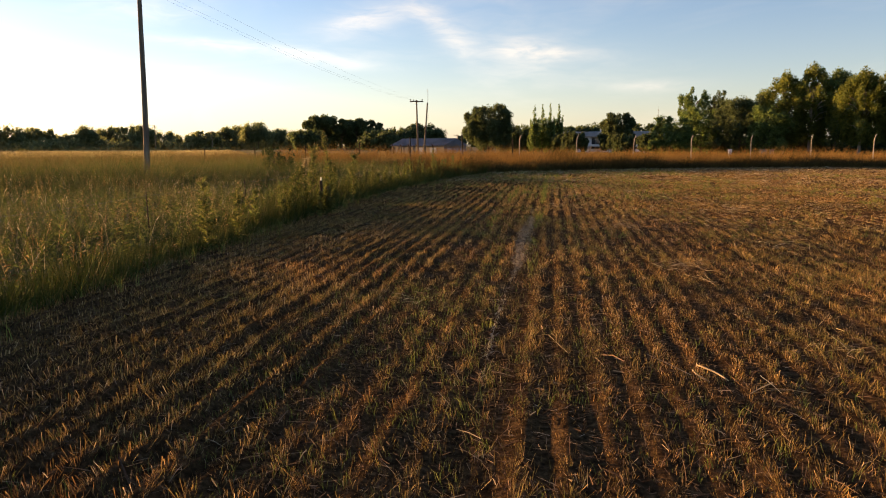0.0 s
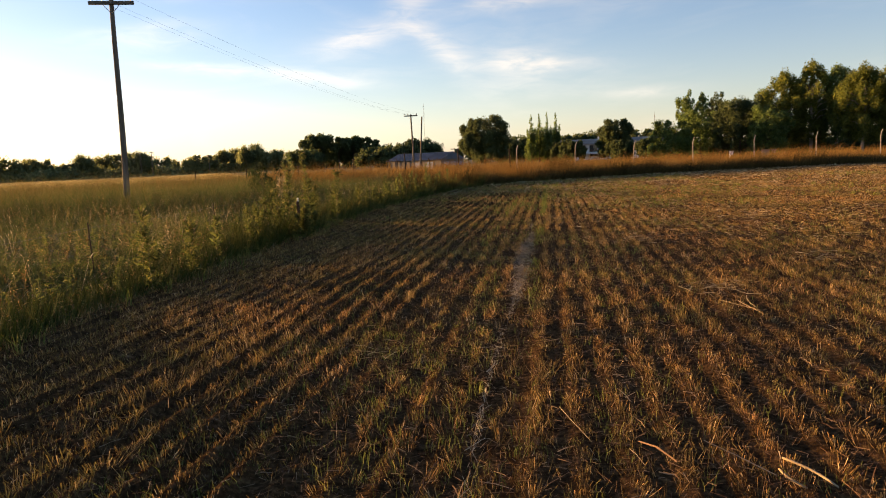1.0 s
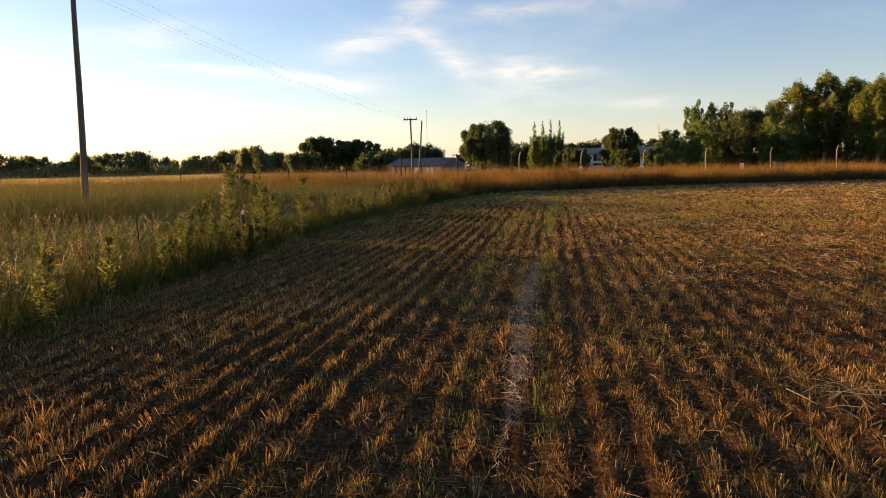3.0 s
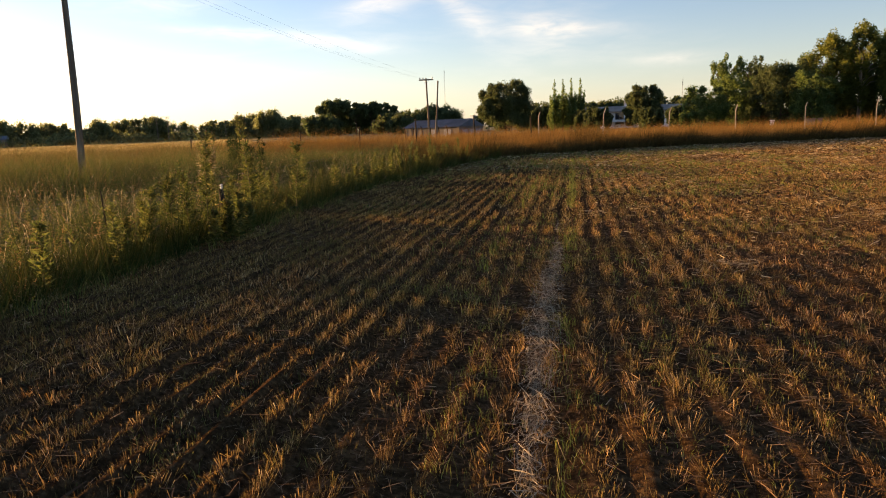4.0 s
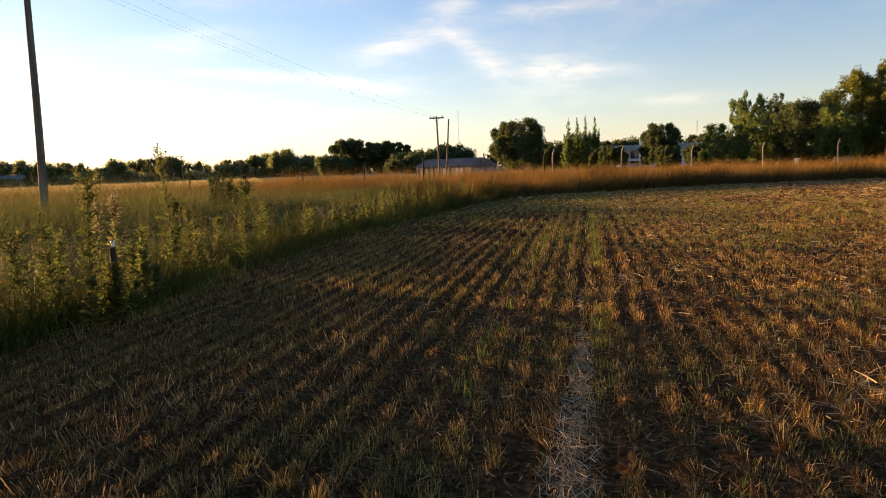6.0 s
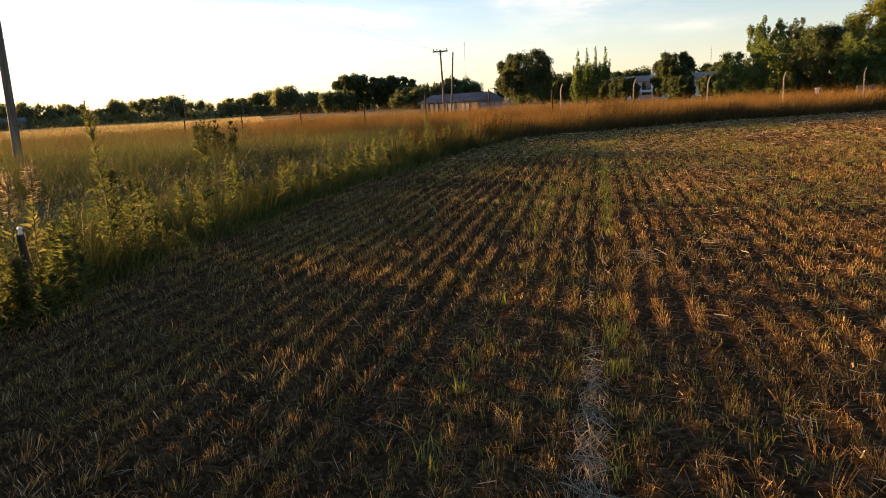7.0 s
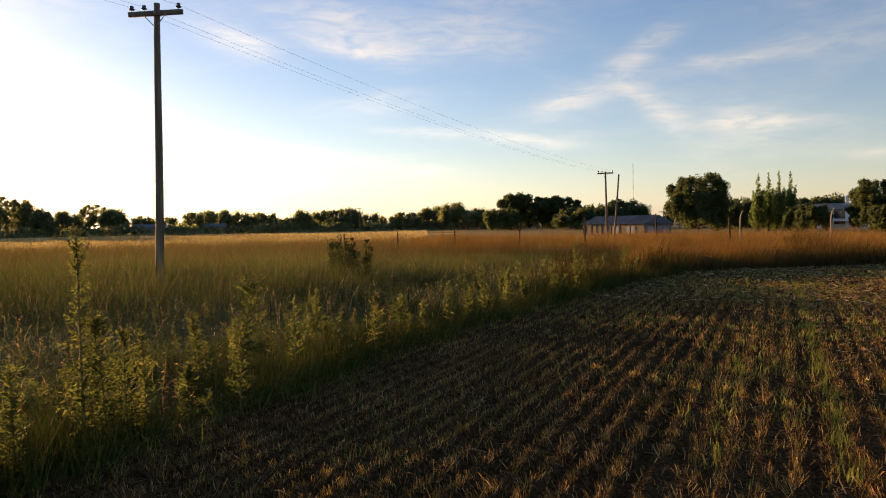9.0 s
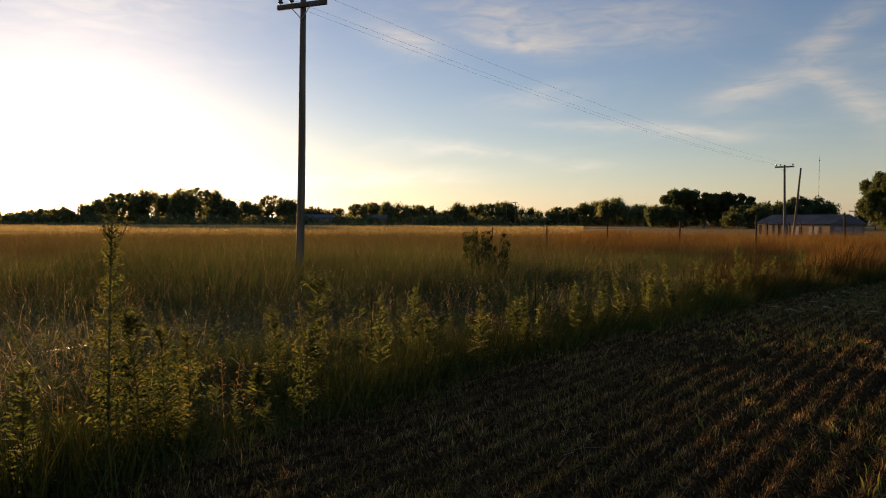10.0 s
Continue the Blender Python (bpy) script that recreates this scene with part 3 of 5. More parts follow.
    heaps += [lying(12000, -3.5, 22, 28, 48, 0.2, 0.012, None, 0.08, True), lying(6000, 1.5, 16, 13, 30, 0.13, 0.0055, clumpy, 0.08), lying(15000, 1.2, 15, 12, 30, 0.08, 0.005, None, 0.07, True)]
    v, f = joined(heaps)
    tagged(raw("straw_heaps", v, f, GOLDSTRAW), "long golden straw lying in loose heaps", "straw", kind="stuff")
    v, f = joined([lying(185000, -0.4, 1.8, 2, 24, 0.15, 0.0022, on_track, 0.035, along=0.65)])
    tagged(raw("pale_straw_track", v, f, PALE), "line of bleached flattened straw between stubble rows", "straw", kind="stuff")


def make_sprouts():
    rng = np.random.default_rng(13)
    chunks = []

    def tufts(n, x0, x1, y0, y1, test, per, high, wide):
        x, y = x0 + (x1 - x0) * rng.random(n), y0 + (y1 - y0) * rng.random(n)
        k = in_field(x + 0.1, y) & test(x, y)
        x, y = np.repeat(x[k], per), np.repeat(y[k], per)
        m = len(x)
        base = np.stack([x + rng.normal(0, 0.03, m), y + rng.normal(0, 0.03, m), np.full(m, -0.01)], 1)
        h = high * (0.4 + 0.9 * rng.random(m))
        chunks.append(blades(base, h, wide * (0.6 + 0.8 * rng.random(m)), h * (0.2 + 0.6 * rng.random(m)), rng))

    line = lambda at, half: (lambda x, y: (np.abs(row_phase(x, y) - at) < half) & (lattice(x * 0, y * 0.7, 9) + 0.3 * rng.random(len(x)) > 0.45))
    patchy = lambda x, y: lattice(x * 0.8, y * 0.45, 10) > 0.6
    left_strip = lambda x, y: (lattice(x * 1.2, y * 0.5, 14) > 0.42)
    tufts(2600, 0.2, 1.8, 1.5, 32, line(0.32, 0.06), 8, 0.09, 0.004)
    tufts(2400, 0.5, 2.2, 13, 34, line(0.32, 0.08), 8, 0.1, 0.007)
    tufts(1500, -1.2, 0.2, 12, 34, line(-0.55, 0.07), 8, 0.14, 0.007)
    tufts(900, -1.9, -0.1, 1.5, 12, left_strip, 7, 0.08, 0.003)
    tufts(1400, -4.3, 9, 1.5, 12, patchy, 7, 0.075, 0.0034)
    tufts(2400, -4.3, 9, 11, 25, patchy, 7, 0.085, 0.0045)
    tufts(5000, -4.3, 26, 18, 40, patchy, 5, 0.11, 0.014)
    tufts(3000, -3.5, 9, 24, 44, lambda x, y: lattice(x * 0.3, y * 0.3, 19) > 0.4, 5, 0.1, 0.016)
    loose = lambda x, y: 0.7 * lattice(x * 1.4, y * 0.9, 18) + 0.5 * rng.random(len(x)) > 0.55
    tufts(3200, -4.3, 5, 1.6, 14, loose, 5, 0.06, 0.003)
    tufts(2200, -3.5, 8, 13, 25, loose, 4, 0.075, 0.007)
    tufts(700, -4.3, -3.2, 2, 30, lambda x, y: x < edge_x(y) + 0.6 * rng.random(len(x)) ** 2, 9, 0.2, 0.007)
    v, f = joined(chunks)
    tagged(raw("green_sprouts", v, f, SPROUT), "young yellow-green grass tufts growing between stubble rows", "grass", kind="stuff")


def straw_stalk(at, turn, long, thick, seed):
    rng = np.random.default_rng(seed)
    bow = 0.02 * rng.normal()
    pts = [((u - 0.5) * long, bow * math.sin(math.pi * u), 0.045 + 0.025 * u) for u in np.linspace(0, 1, 6)]
    root = thing("straw_stalk", (*at, 0), "thick pale broken straw stalk lying across stubble", "straw", "loose straw stalks", turn)
    part("stalk", tube(bmesh.new(), pts, [thick * k for k in (0.7, 1, 1, 0.95, 1.05, 0.75)], 6), STALK, root)
    part("joint", tube(bmesh.new(), [(0.1 * long, bow * 0.95, 0.058), (0.1 * long + 0.008, bow * 0.95, 0.0584)], [thick * 1.25, thick * 1.2], 6), STALK, root)


for i, (x, y, turn, long, thick) in enumerate([(1.22, 4.36, 118, 0.14, 0.006), (1.31, 4.42, 122, 0.26, 0.006), (0.37, 4.95, 108, 0.42, 0.0018), (2.12, 7.5, 100, 0.5, 0.0025), (2.06, 7.6, 125, 0.45, 0.002), (2.2, 7.75, 84, 0.4, 0.002)]):
    straw_stalk((x, y), turn, long, thick, 500 + i)
make_stubble()
make_litter()
make_sprouts()


# ---- meadow on the left, tall dry grass beyond the field ----
def make_meadow():
    rng = np.random.default_rng(21)
    green, dry, tan, rim_shade, pale, shade = [], [], [], [], [], []

    def patch(n, x0, x1, y0, y1, high, wide, bend, to, test, plain=False, low=0.4):
        x, y = x0 + (x1 - x0) * rng.random(n), y0 + (y1 - y0) * rng.random(n)
        k = ~in_field(x - 0.3 * rng.random(n), y - 0.1) & test(x, y)
        x, y = x[k], y[k]
        n = len(x)
        clump = 0.4 + 1.0 * lattice(x * 0.8, y * 0.8, 22) * (0.45 + 1.1 * lattice(x * 2.5, y * 2.5, 23))
        rim = np.clip((edge_x(y) - x) / 2.4, low, 1.0)
        rim = np.where((y < 40) & (x < edge_x(y)), rim, 1.0)
        h = high * clump * rim * (0.55 + 0.6 * rng.random(n))
        base = np.stack([x, y, np.full(n, -0.02)], 1)
        w = wide * (0.6 + 0.8 * rng.random(n))
        if plain:
            a, t = rng.random(n) * 2 * np.pi, rng.random(n) * np.pi
            side = np.stack([np.cos(t), np.sin(t), np.zeros(n)], 1) * (w / 2)[:, None]
            out = h * bend * (0.2 + 0.6 * rng.random(n))
            tip = base + np.stack([np.cos(a) * out + 0.2 * h, np.sin(a) * out - 0.1 * h, h], 1)
            to.append((np.stack([base - side, base + side, tip], 1).reshape(-1, 3), np.arange(3 * n).reshape(-1, 3)))
        else:
            to.append(blades(base, h, w, h * bend * (0.3 + rng.random(n)), rng, (0.35, -0.2, 0)))

    band = lambda x, y: (-0.743 * x + 0.669 * y + 7 * (lattice(x * 0.2, y * 0.2, 34) - 0.5) + 9 * rng.random(len(x)) > 40) & (x < -7)
    rusty = lambda x, y: (y + 9 * (lattice(x * 0.15, y * 0.15, 24) - 0.5) + 6 * rng.random(len(x)) > 50) & (x > -0.42 * (y - 7) + 6 * (lattice(x * 0.1, y * 0.1, 26) - 0.5))
    olive = lambda x, y: ~(rusty(x, y) | band(x, y))
    bank = lambda x, y: (x > edge_x(y) - 3.2) & (x < edge_x(y) - 0.2)
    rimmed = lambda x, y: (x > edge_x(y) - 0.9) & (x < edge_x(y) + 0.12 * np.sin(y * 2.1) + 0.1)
    everywhere = lambda x, y: x < 1e9
    patch(32000, -8.5, -2.5, 2.5, 27, 0.28, 0.005, 1.9, green, everywhere)
    patch(90000, -8.0, -2.0, -2, 37, 0.34, 0.009, 1.4, green, bank, True, 0.7)
    patch(130000, -5.6, -1.5, -1, 38, 0.6, 0.011, 0.7, rim_shade, rimmed, True, 0.8)
    patch(14000, -16, -4, -10, 3, 0.5, 0.022, 0.8, green, everywhere, True)
    patch(26000, -18, -8, 0, 32, 0.62, 0.006, 2.1, green, olive)
    patch(40000, -10, 2, 26, 50, 0.42, 0.014, 1.2, green, olive, True)
    patch(66000, -48, -16, -4, 60, 0.8, 0.02, 1.4, green, olive, True)
    patch(36000, -20, -8, 28, 58, 0.7, 0.012, 1.6, green, olive, True)
    by_pole = lambda x, y: ((x + 16) / 9) ** 2 + ((y - 26.5) / 8) ** 2 + 0.7 * (lattice(x * 0.4, y * 0.4, 38) - 0.5) + 0.4 * rng.random(len(x)) < 1.1
    patch(32000, -27, -6, 17, 36, 1.15, 0.009, 1.2, green, by_pole, True)
    patch(6000, -27, -6, 17, 36, 1.25, 0.008, 1.2, tan, by_pole, True)
    patch(22000, -75, -45, 0, 75, 0.6, 0.06, 0.7, green, olive, True)
    patch(12000, -10, 2, 28, 42, 0.8, 0.022, 0.5, dry, rusty, True)
    patch(80000, -28, -4, 28, 62, 1.2, 0.014, 1.1, dry, rusty, True)
    patch(200000, -64, -7, 0, 64, 1.05, 0.012, 1.5, tan, lambda x, y: band(x, y) & ~rusty(x, y) & (-0.743 * x + 0.669 * y < 74), True)
    patch(150000, -4, 42, 36, 58, 0.98, 0.016, 1.0, dry, lambda x, y: y > edge_y(x) + 0.9, True)
    # front strip of the tall grass, in the colour darkened for shade
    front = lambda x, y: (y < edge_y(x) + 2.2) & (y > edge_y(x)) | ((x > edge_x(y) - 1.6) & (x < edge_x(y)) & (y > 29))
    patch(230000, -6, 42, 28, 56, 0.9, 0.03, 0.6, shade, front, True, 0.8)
    patch(8000, 18, 60, 40, 58, 0.9, 0.05, 0.4, dry, lambda x, y: x > 42, True)
    patch(44000, -34, 60, 56, 82, 0.95, 0.03, 0.8, dry, everywhere, True)
    curly = lambda x, y: (lattice(x * 0.55, y * 0.55, 37) + 0.25 * rng.random(len(x)) > 0.68) & (x < edge_x(y) - 0.5)
    patch(15000, -16, -3, 1, 34, 0.5, 0.0035, 2.2, pale, curly)
    v, f = joined(pale)
    tagged(raw("dead_stems", v, f, SEEDTOP), "pale bent dead grass stems in loose patches of the meadow", "grass", kind="stuff")
    v, f = joined(green)
    tagged(raw("meadow_grass", v, f, GRASS), "rough uncut meadow of mixed green and straw-coloured grass", "grass", kind="stuff")
    v, f = joined(dry)
    # the rim strip is coloured darker than the meadow to stand for shade
    v2, f2 = joined(rim_shade)
    tagged(raw("rim_grass", v2, f2, RIMGRASS), "green grass along the foot of the weeds, darkened as shade", "grass", kind="stuff")
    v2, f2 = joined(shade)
    tagged(raw("shaded_grass_foot", v2, f2, SHADEDGRASS), "brown grass at the foot of the tall dry grass, coloured as shade", "grass", kind="stuff")
    v2, f2 = joined(tan)
    tagged(raw("tan_grass", v2, f2, TANGRASS), "tall tan dry grass between meadow and pasture", "grass", kind="stuff")
    tagged(raw("tall_dry_grass", v, f, DRYGRASS), "tall rust-orange dry grass along the field edge", "grass", kind="stuff")

    # seed stalks that stand above the meadow, in loose groups
    n = 5500
    x, y = -24 + 21 * rng.random(n), 2 + 34 * rng.random(n)
    k = (x < edge_x(y) - 0.2) & (lattice(x * 0.9, y * 0.9, 27) + 0.2 * rng.random(n) > 0.64)
    x, y = x[k], y[k]
    n = len(x)
    h = (0.26 + 0.3 * rng.random(n)) * (0.7 + 0.5 * lattice(x * 0.6, y * 0.6, 25))
    base = np.stack([x, y, np.zeros(n)], 1)
    a = rng.random(n) * 2 * np.pi
    lean = h * 0.6 * rng.random(n)
    tip = base + np.stack([np.cos(a) * lean, np.sin(a) * lean, h], 1)
    t = rng.random(n) * np.pi
    s = np.stack([np.cos(t), np.sin(t), np.zeros(n)], 1)
    d = (tip - base) / h[:, None] * (0.05 + 0.07 * rng.random(n))[:, None] + np.stack([np.cos(a), np.sin(a), -0.3 + 0 * a], 1) * 0.035
    v1 = np.stack([base - s * 0.0015, base + s * 0.0015, tip + s * 0.001, tip - s * 0.001], 1).reshape(-1, 3)
    v2 = np.stack([tip - s * 0.002, tip + d * 0.4 + s * 0.005, tip + d * 0.9, tip + d * 0.5 - s * 0.005], 1).reshape(-1, 3)
    q = np.arange(4 * n).reshape(-1, 4)
    v, f = joined([(v1, q), (v2, q)])
    tagged(raw("seed_stalks", v, f, SEEDTOP), "pale dry seed stalks standing above the meadow", "grass", kind="stuff")


make_meadow()


def make_pasture():
    rng = np.random.default_rng(28)
    chunks = []
    for n, r0, r1, wide, tall in ((52000, 42, 95, 0.06, 0.3), (42000, 90, 233, 0.16, 0.34)):
        b = np.radians(25 + 59 * rng.random(n))
        r = np.sqrt(r0 ** 2 + (r1 ** 2 - r0 ** 2) * rng.random(n))
        x, y = -r * np.sin(b), 14 + r * np.cos(b)
        k = (-0.743 * x + 0.669 * y > 68 + 10 * lattice(x * 0.1, y * 0.1, 29)) & (x < -15 - 0.3 * (y - 14)) & (-0.743 * x + 0.669 * (y - 14) < 227)
        x, y = x[k], y[k]
        n = len(x)
        h, t = tall * (0.5 + 0.7 * rng.random(n)), rng.random(n) * np.pi
        base = np.stack([x, y, np.full(n, -0.02)], 1)
        side = np.stack([np.cos(t), np.sin(t), np.zeros(n)], 1) * wide
        tip = base + np.stack([rng.normal(0, 0.1, n), rng.normal(0, 0.1, n), h], 1)
        chunks.append((np.stack([base - side, base + side, tip], 1).reshape(-1, 3), np.arange(3 * n).reshape(-1, 3)))
    v, f = joined(chunks)
    tagged(raw("pasture_grass", v, f, PALEGRASS), "short pale golden grass of the far pasture", "grass", kind="stuff")


make_pasture()


# ---- weeds ----
def leaf_set(rng, stem, count, low, high, size, droop, width=0.22, toothed=False, steps=4, belly=0.35, taper=0.72):
    """Narrow leaves up a stem given as a function of 0..1, longest at belly; each is folded along its rib."""
    vs, fs, off = [], [], 0
    for i in range(count):
        u = low + (high - low) * (i + rng.random()) / count
        p = np.array(stem(u))
        a = i * 2.4 + rng.random() * 0.9
        swell = 1.0 - taper * max(0.0, (u - belly) / (1.0 - belly)) if u > belly else 0.75 + 0.25 * u / belly
        length = size * swell * (0.5 + 0.8 * rng.random())
        rise = droop + 0.55 * u * u + rng.normal(0, 0.3)
        out = np.array([math.cos(a), math.sin(a), rise])
        out /= np.linalg.norm(out)
        side = np.array([-math.sin(a), math.cos(a), 0.0])
        up = np.cross(out, side) * -1
        roll = rng.uniform(-1.1, 1.1)
        side, up = side * math.cos(roll) + up * math.sin(roll), up * math.cos(roll) - side * math.sin(roll)
        sag = rng.uniform(-0.1, 0.4)
        if toothed:
            # a narrow rib with spines to both sides
            bend = lambda w: p + out * length * w + np.array([0, 0, -1.0]) * length * sag * w * w
            rib = length * 0.06
            vs += [p - side * rib, p + side * rib, bend(0.5) + side * rib, bend(0.5) - side * rib, bend(1.0)]
            fs += [(off, off + 1, off + 2, off + 3), (off + 3, off + 2, off + 4, off + 4)]
            off += 5
            for k in range(3):
                w = 0.2 + 0.24 * k + 0.1 * rng.random()
                for e in (-1, 1):
                    c, reach = bend(w), length * (0.3 - 0.16 * w) * (0.7 + 0.6 * rng.random())
                    vs += [c - out * length * 0.065, c + out * length * 0.065, c + side * e * reach + out * reach * 0.5 + up * reach * 0.4]
                    fs.append((off, off + 1, off + 2, off + 2))
                    off += 3
            continue
        pts = []
        for k in range(steps + 1):
            w = k / steps
            c = p + out * length * w + np.array([0, 0, -1.0]) * length * sag * w * w
            half = length * width * math.sin(math.pi * min(0.97, 0.12 + 0.88 * w))
            pts += [c - side * half, c + side * half]
        for k in range(steps):
            b = off + 2 * k
            fs.append((b, b + 1, b + 3, b + 2))
        vs += pts
        off += len(pts)
    tris = []
    for q in fs:
        tris.append(q[:3])
        if q[3] != q[2]:
            tris.append((q[0], q[2], q[3]))
    return np.array(vs), np.array(tris)


def weed(at, height, label, kind, seed, leaves=70, category="weed", group="tall weeds along the field edge"):
    rng = np.random.default_rng(seed)
    root = thing(kind, at, label, category, group, turn=float(rng.random() * 360))
    lx, ly = rng.normal(0, 0.07, 2) * height
    stem = lambda u: (lx * u * u, ly * u * u, height * u)
    part("stem", tube(bmesh.new(), [stem(u) for u in np.linspace(-0.02, 0.98, 7)], list(np.linspace(0.007, 0.003, 7) * max(height, 0.8)), 6), WEEDSTEM, root)
    thistle = kind == "thistle"
    bushy = thistle and leaves >= 46 and height < 1.6
    plumed = kind == "plumed_weed"
    if thistle:
        v, f = leaf_set(rng, stem, int(leaves * (1.5 if bushy else 2.1)), 0.04, 0.99, 0.19, 0.55, toothed=True, belly=0.3, taper=0.55)
    else:
        v, f = leaf_set(rng, stem, int(leaves * 1.7), 0.05, 1.0, 0.125, 0.4, 0.13, steps=2, belly=0.5)
    under(raw("foliage", v, f, WEEDLEAF if thistle or plumed else HORSELEAF), root)
    tips = [stem(1.0)]
    count = int(9 + rng.integers(0, 4)) if bushy else int(5 + rng.integers(0, 3)) if thistle else int(11 + rng.integers(0, 6))
    for i in range(count):
        u0, a = (0.2 + 0.7 * rng.random()) if bushy else (0.78 + 0.2 * rng.random()) if thistle else (0.66 + 0.3 * rng.random()) if plumed else (0.3 + 0.62 * rng.random()), i * 2.4 + rng.random()
        p = np.array(stem(u0))
        long = height * (0.22 + 0.14 * rng.random()) * (1.3 - u0) if bushy else height * (0.05 + 0.05 * rng.random()) if thistle else height * (0.17 + 0.1 * rng.random()) if plumed else height * (0.2 + 0.12 * rng.random()) * (1.3 - u0)
        spread = 0.22 if plumed else 0.6
        end = p + np.array([math.cos(a) * spread, math.sin(a) * spread, 0.9]) * long
        br = part("branch", tube(bmesh.new(), [p, (p + end) / 2 + np.array([math.cos(a), math.sin(a), -0.6]) * long * 0.1, end], [0.004, 0.003, 0.0025], 5), WEEDSTEM, root)
        line = lambda u, p=p, end=end: p + (end - p) * u
        if thistle:
            v, f = leaf_set(rng, line, 17 if bushy else 13, 0.05, 1.0, 0.12 if bushy else 0.075, 0.5, toothed=True, taper=0.6)
        else:
            v, f = leaf_set(rng, line, 30 if plumed else 20, 0.1, 1.0, 0.075, 0.4, 0.06 if plumed else 0.14, steps=2)
        under(raw("foliage", v, f, SEEDTOP if plumed else WEEDLEAF if thistle else HORSELEAF), br)
        tips.append(tuple(end))
    if thistle:
        for p in tips:
            bm = bmesh.new()
            bmesh.ops.create_icosphere(bm, subdivisions=1, radius=0.0095)
            for w in bm.verts:
                spike = 1.0 + 0.45 * (rng.random() > 0.6)
                w.co = Vector((w.co.x * spike, w.co.y * spike, w.co.z * 1.25 * spike)) + Vector(p) + Vector((0, 0, 0.012))
            part("flower_head", bm, SEEDHEAD, root, "brown spiny seed head")
    return root


TH = "tall spiny thistle with brown seed heads at the meadow edge"
PW = "upright weed with a pale feathery top at the meadow edge"
HW = "tall leafy green horseweed among meadow grass"
for i, (x, y, h, k, n) in enumerate([
    (-4.4, 14.5, 1.54, "thistle", 84), (-4.42, 16.08, 1.78, "thistle", 60), (-4.24, 17.59, 1.33, "thistle", 64), (-4.5, 16.35, 1.18, "thistle", 54),
    (-3.4, 28.5, 1.33, "horseweed", 110), (-4.25, 9.05, 1.06, "thistle", 50), (-4.2, 9.99, 0.93, "thistle", 46), (-4.36, 19.5, 0.72, "thistle", 36),
    (-4.4, 13.01, 0.92, "thistle", 60), (-4.5, 13.22, 0.85, "horseweed", 90), (-4.4, 12.54, 0.62, "thistle", 46), (-4.42, 13.65, 1.15, "thistle", 60), (-4.8, 15.43, 1.17, "plumed_weed", 60), (-4.8, 15.18, 1.14, "plumed_weed", 50), (-4.4, 14.0, 1.17, "thistle", 64), (-4.6, 14.3, 0.95, "horseweed", 100), (-4.5, 15.6, 0.9, "horseweed", 100), (-4.21, 15.16, 0.72, "horseweed", 110), (-4.45, 15.27, 0.75, "horseweed", 110),
    (-4.5, 16.53, 0.97, "thistle", 44), (-4.5, 16.73, 0.9, "thistle", 40), (-4.3, 20.3, 0.9, "thistle", 44), (-4.1, 21.4, 0.72, "horseweed", 60), (-4.5, 11.4, 0.8, "horseweed", 60),
    (-4.3, 12.3, 0.85, "horseweed", 70), (-4.2, 24.2, 1.0, "horseweed", 90), (-4.0, 25.0, 0.95, "horseweed", 80), (-3.9, 25.8, 1.05, "horseweed", 90),
    (-3.7, 27.4, 0.95, "horseweed", 80), (-3.2, 29.6, 0.9, "horseweed", 70), (-4.3, 22.8, 0.85, "horseweed", 70), (-5.4, 18.3, 0.85, "thistle", 40),
    (-4.04, 14.33, 0.62, "thistle", 90), (-4.05, 14.72, 0.46, "horseweed", 60), (-4.1, 14.1, 0.55, "horseweed", 60), (-4.02, 15.05, 0.5, "horseweed", 60), (-3.98, 14.55, 0.36, "horseweed", 50),
]):
    weed((x, y, 0), h, {"thistle": TH, "horseweed": HW, "plumed_weed": PW}[k], k, 100 + i, n)


wrng = np.random.default_rng(90)
for i in range(26):
    y = 16.8 + 17.5 * (i + wrng.random()) / 26
    x = float(edge_x(y)) - 0.15 - 0.9 * wrng.random() ** 1.4
    tall = (0.65 + 0.45 * wrng.random()) * (0.85 + 0.25 * math.sin(y * 1.7))
    weed((x, y, 0), tall, "leafy dark green weed standing in the field edge", "edge_weed", 600 + i, 70, group="dark weeds of the field edge")


def make_low_weeds():
    """The many smaller weeds of the meadow edge, not to be told apart."""
    rng = np.random.default_rng(31)
    chunks = []
    spots = []
    for i in range(310):
        y = 2.5 + 35 * rng.random()
        back = 2.0 * rng.random() ** 1.2
        x = float(edge_x(y)) - 0.08 - back
        spots.append((x, y, (0.36 + 0.5 * rng.random() ** 2) * (0.4 + 0.7 * min(1, back / 1.0)) * (0.6 + 0.8 * float(lattice(np.array(x), np.array(y * 0.5), 33)))))
    for i in range(120):
        spots.append((-5.6 - 9 * rng.random() ** 1.3, 4 + 26 * rng.random(), 0.3 + 0.4 * rng.random() ** 1.5))
    for x, y, h in spots:
        lx, ly = rng.normal(0, 0.16, 2) * h
        stem = lambda u: (x + lx * u, y + ly * u, h * u)
        if rng.random() < 0.45:
            chunks.append(leaf_set(rng, stem, int(20 + 40 * h), 0.04, 1.0, 0.06 + 0.09 * rng.random(), 0.35, toothed=True))
        else:
            chunks.append(leaf_set(rng, stem, int(40 + 60 * h), 0.04, 1.0, 0.06 + 0.05 * rng.random(), rng.uniform(0.1, 1.2), 0.07 + 0.05 * rng.random(), steps=2, belly=rng.uniform(0.2, 0.7)))
    v, f = joined(chunks)
    tagged(raw("low_weeds", v, f, WEEDLEAF), "low leafy green weeds along the meadow edge", "weeds", kind="stuff")


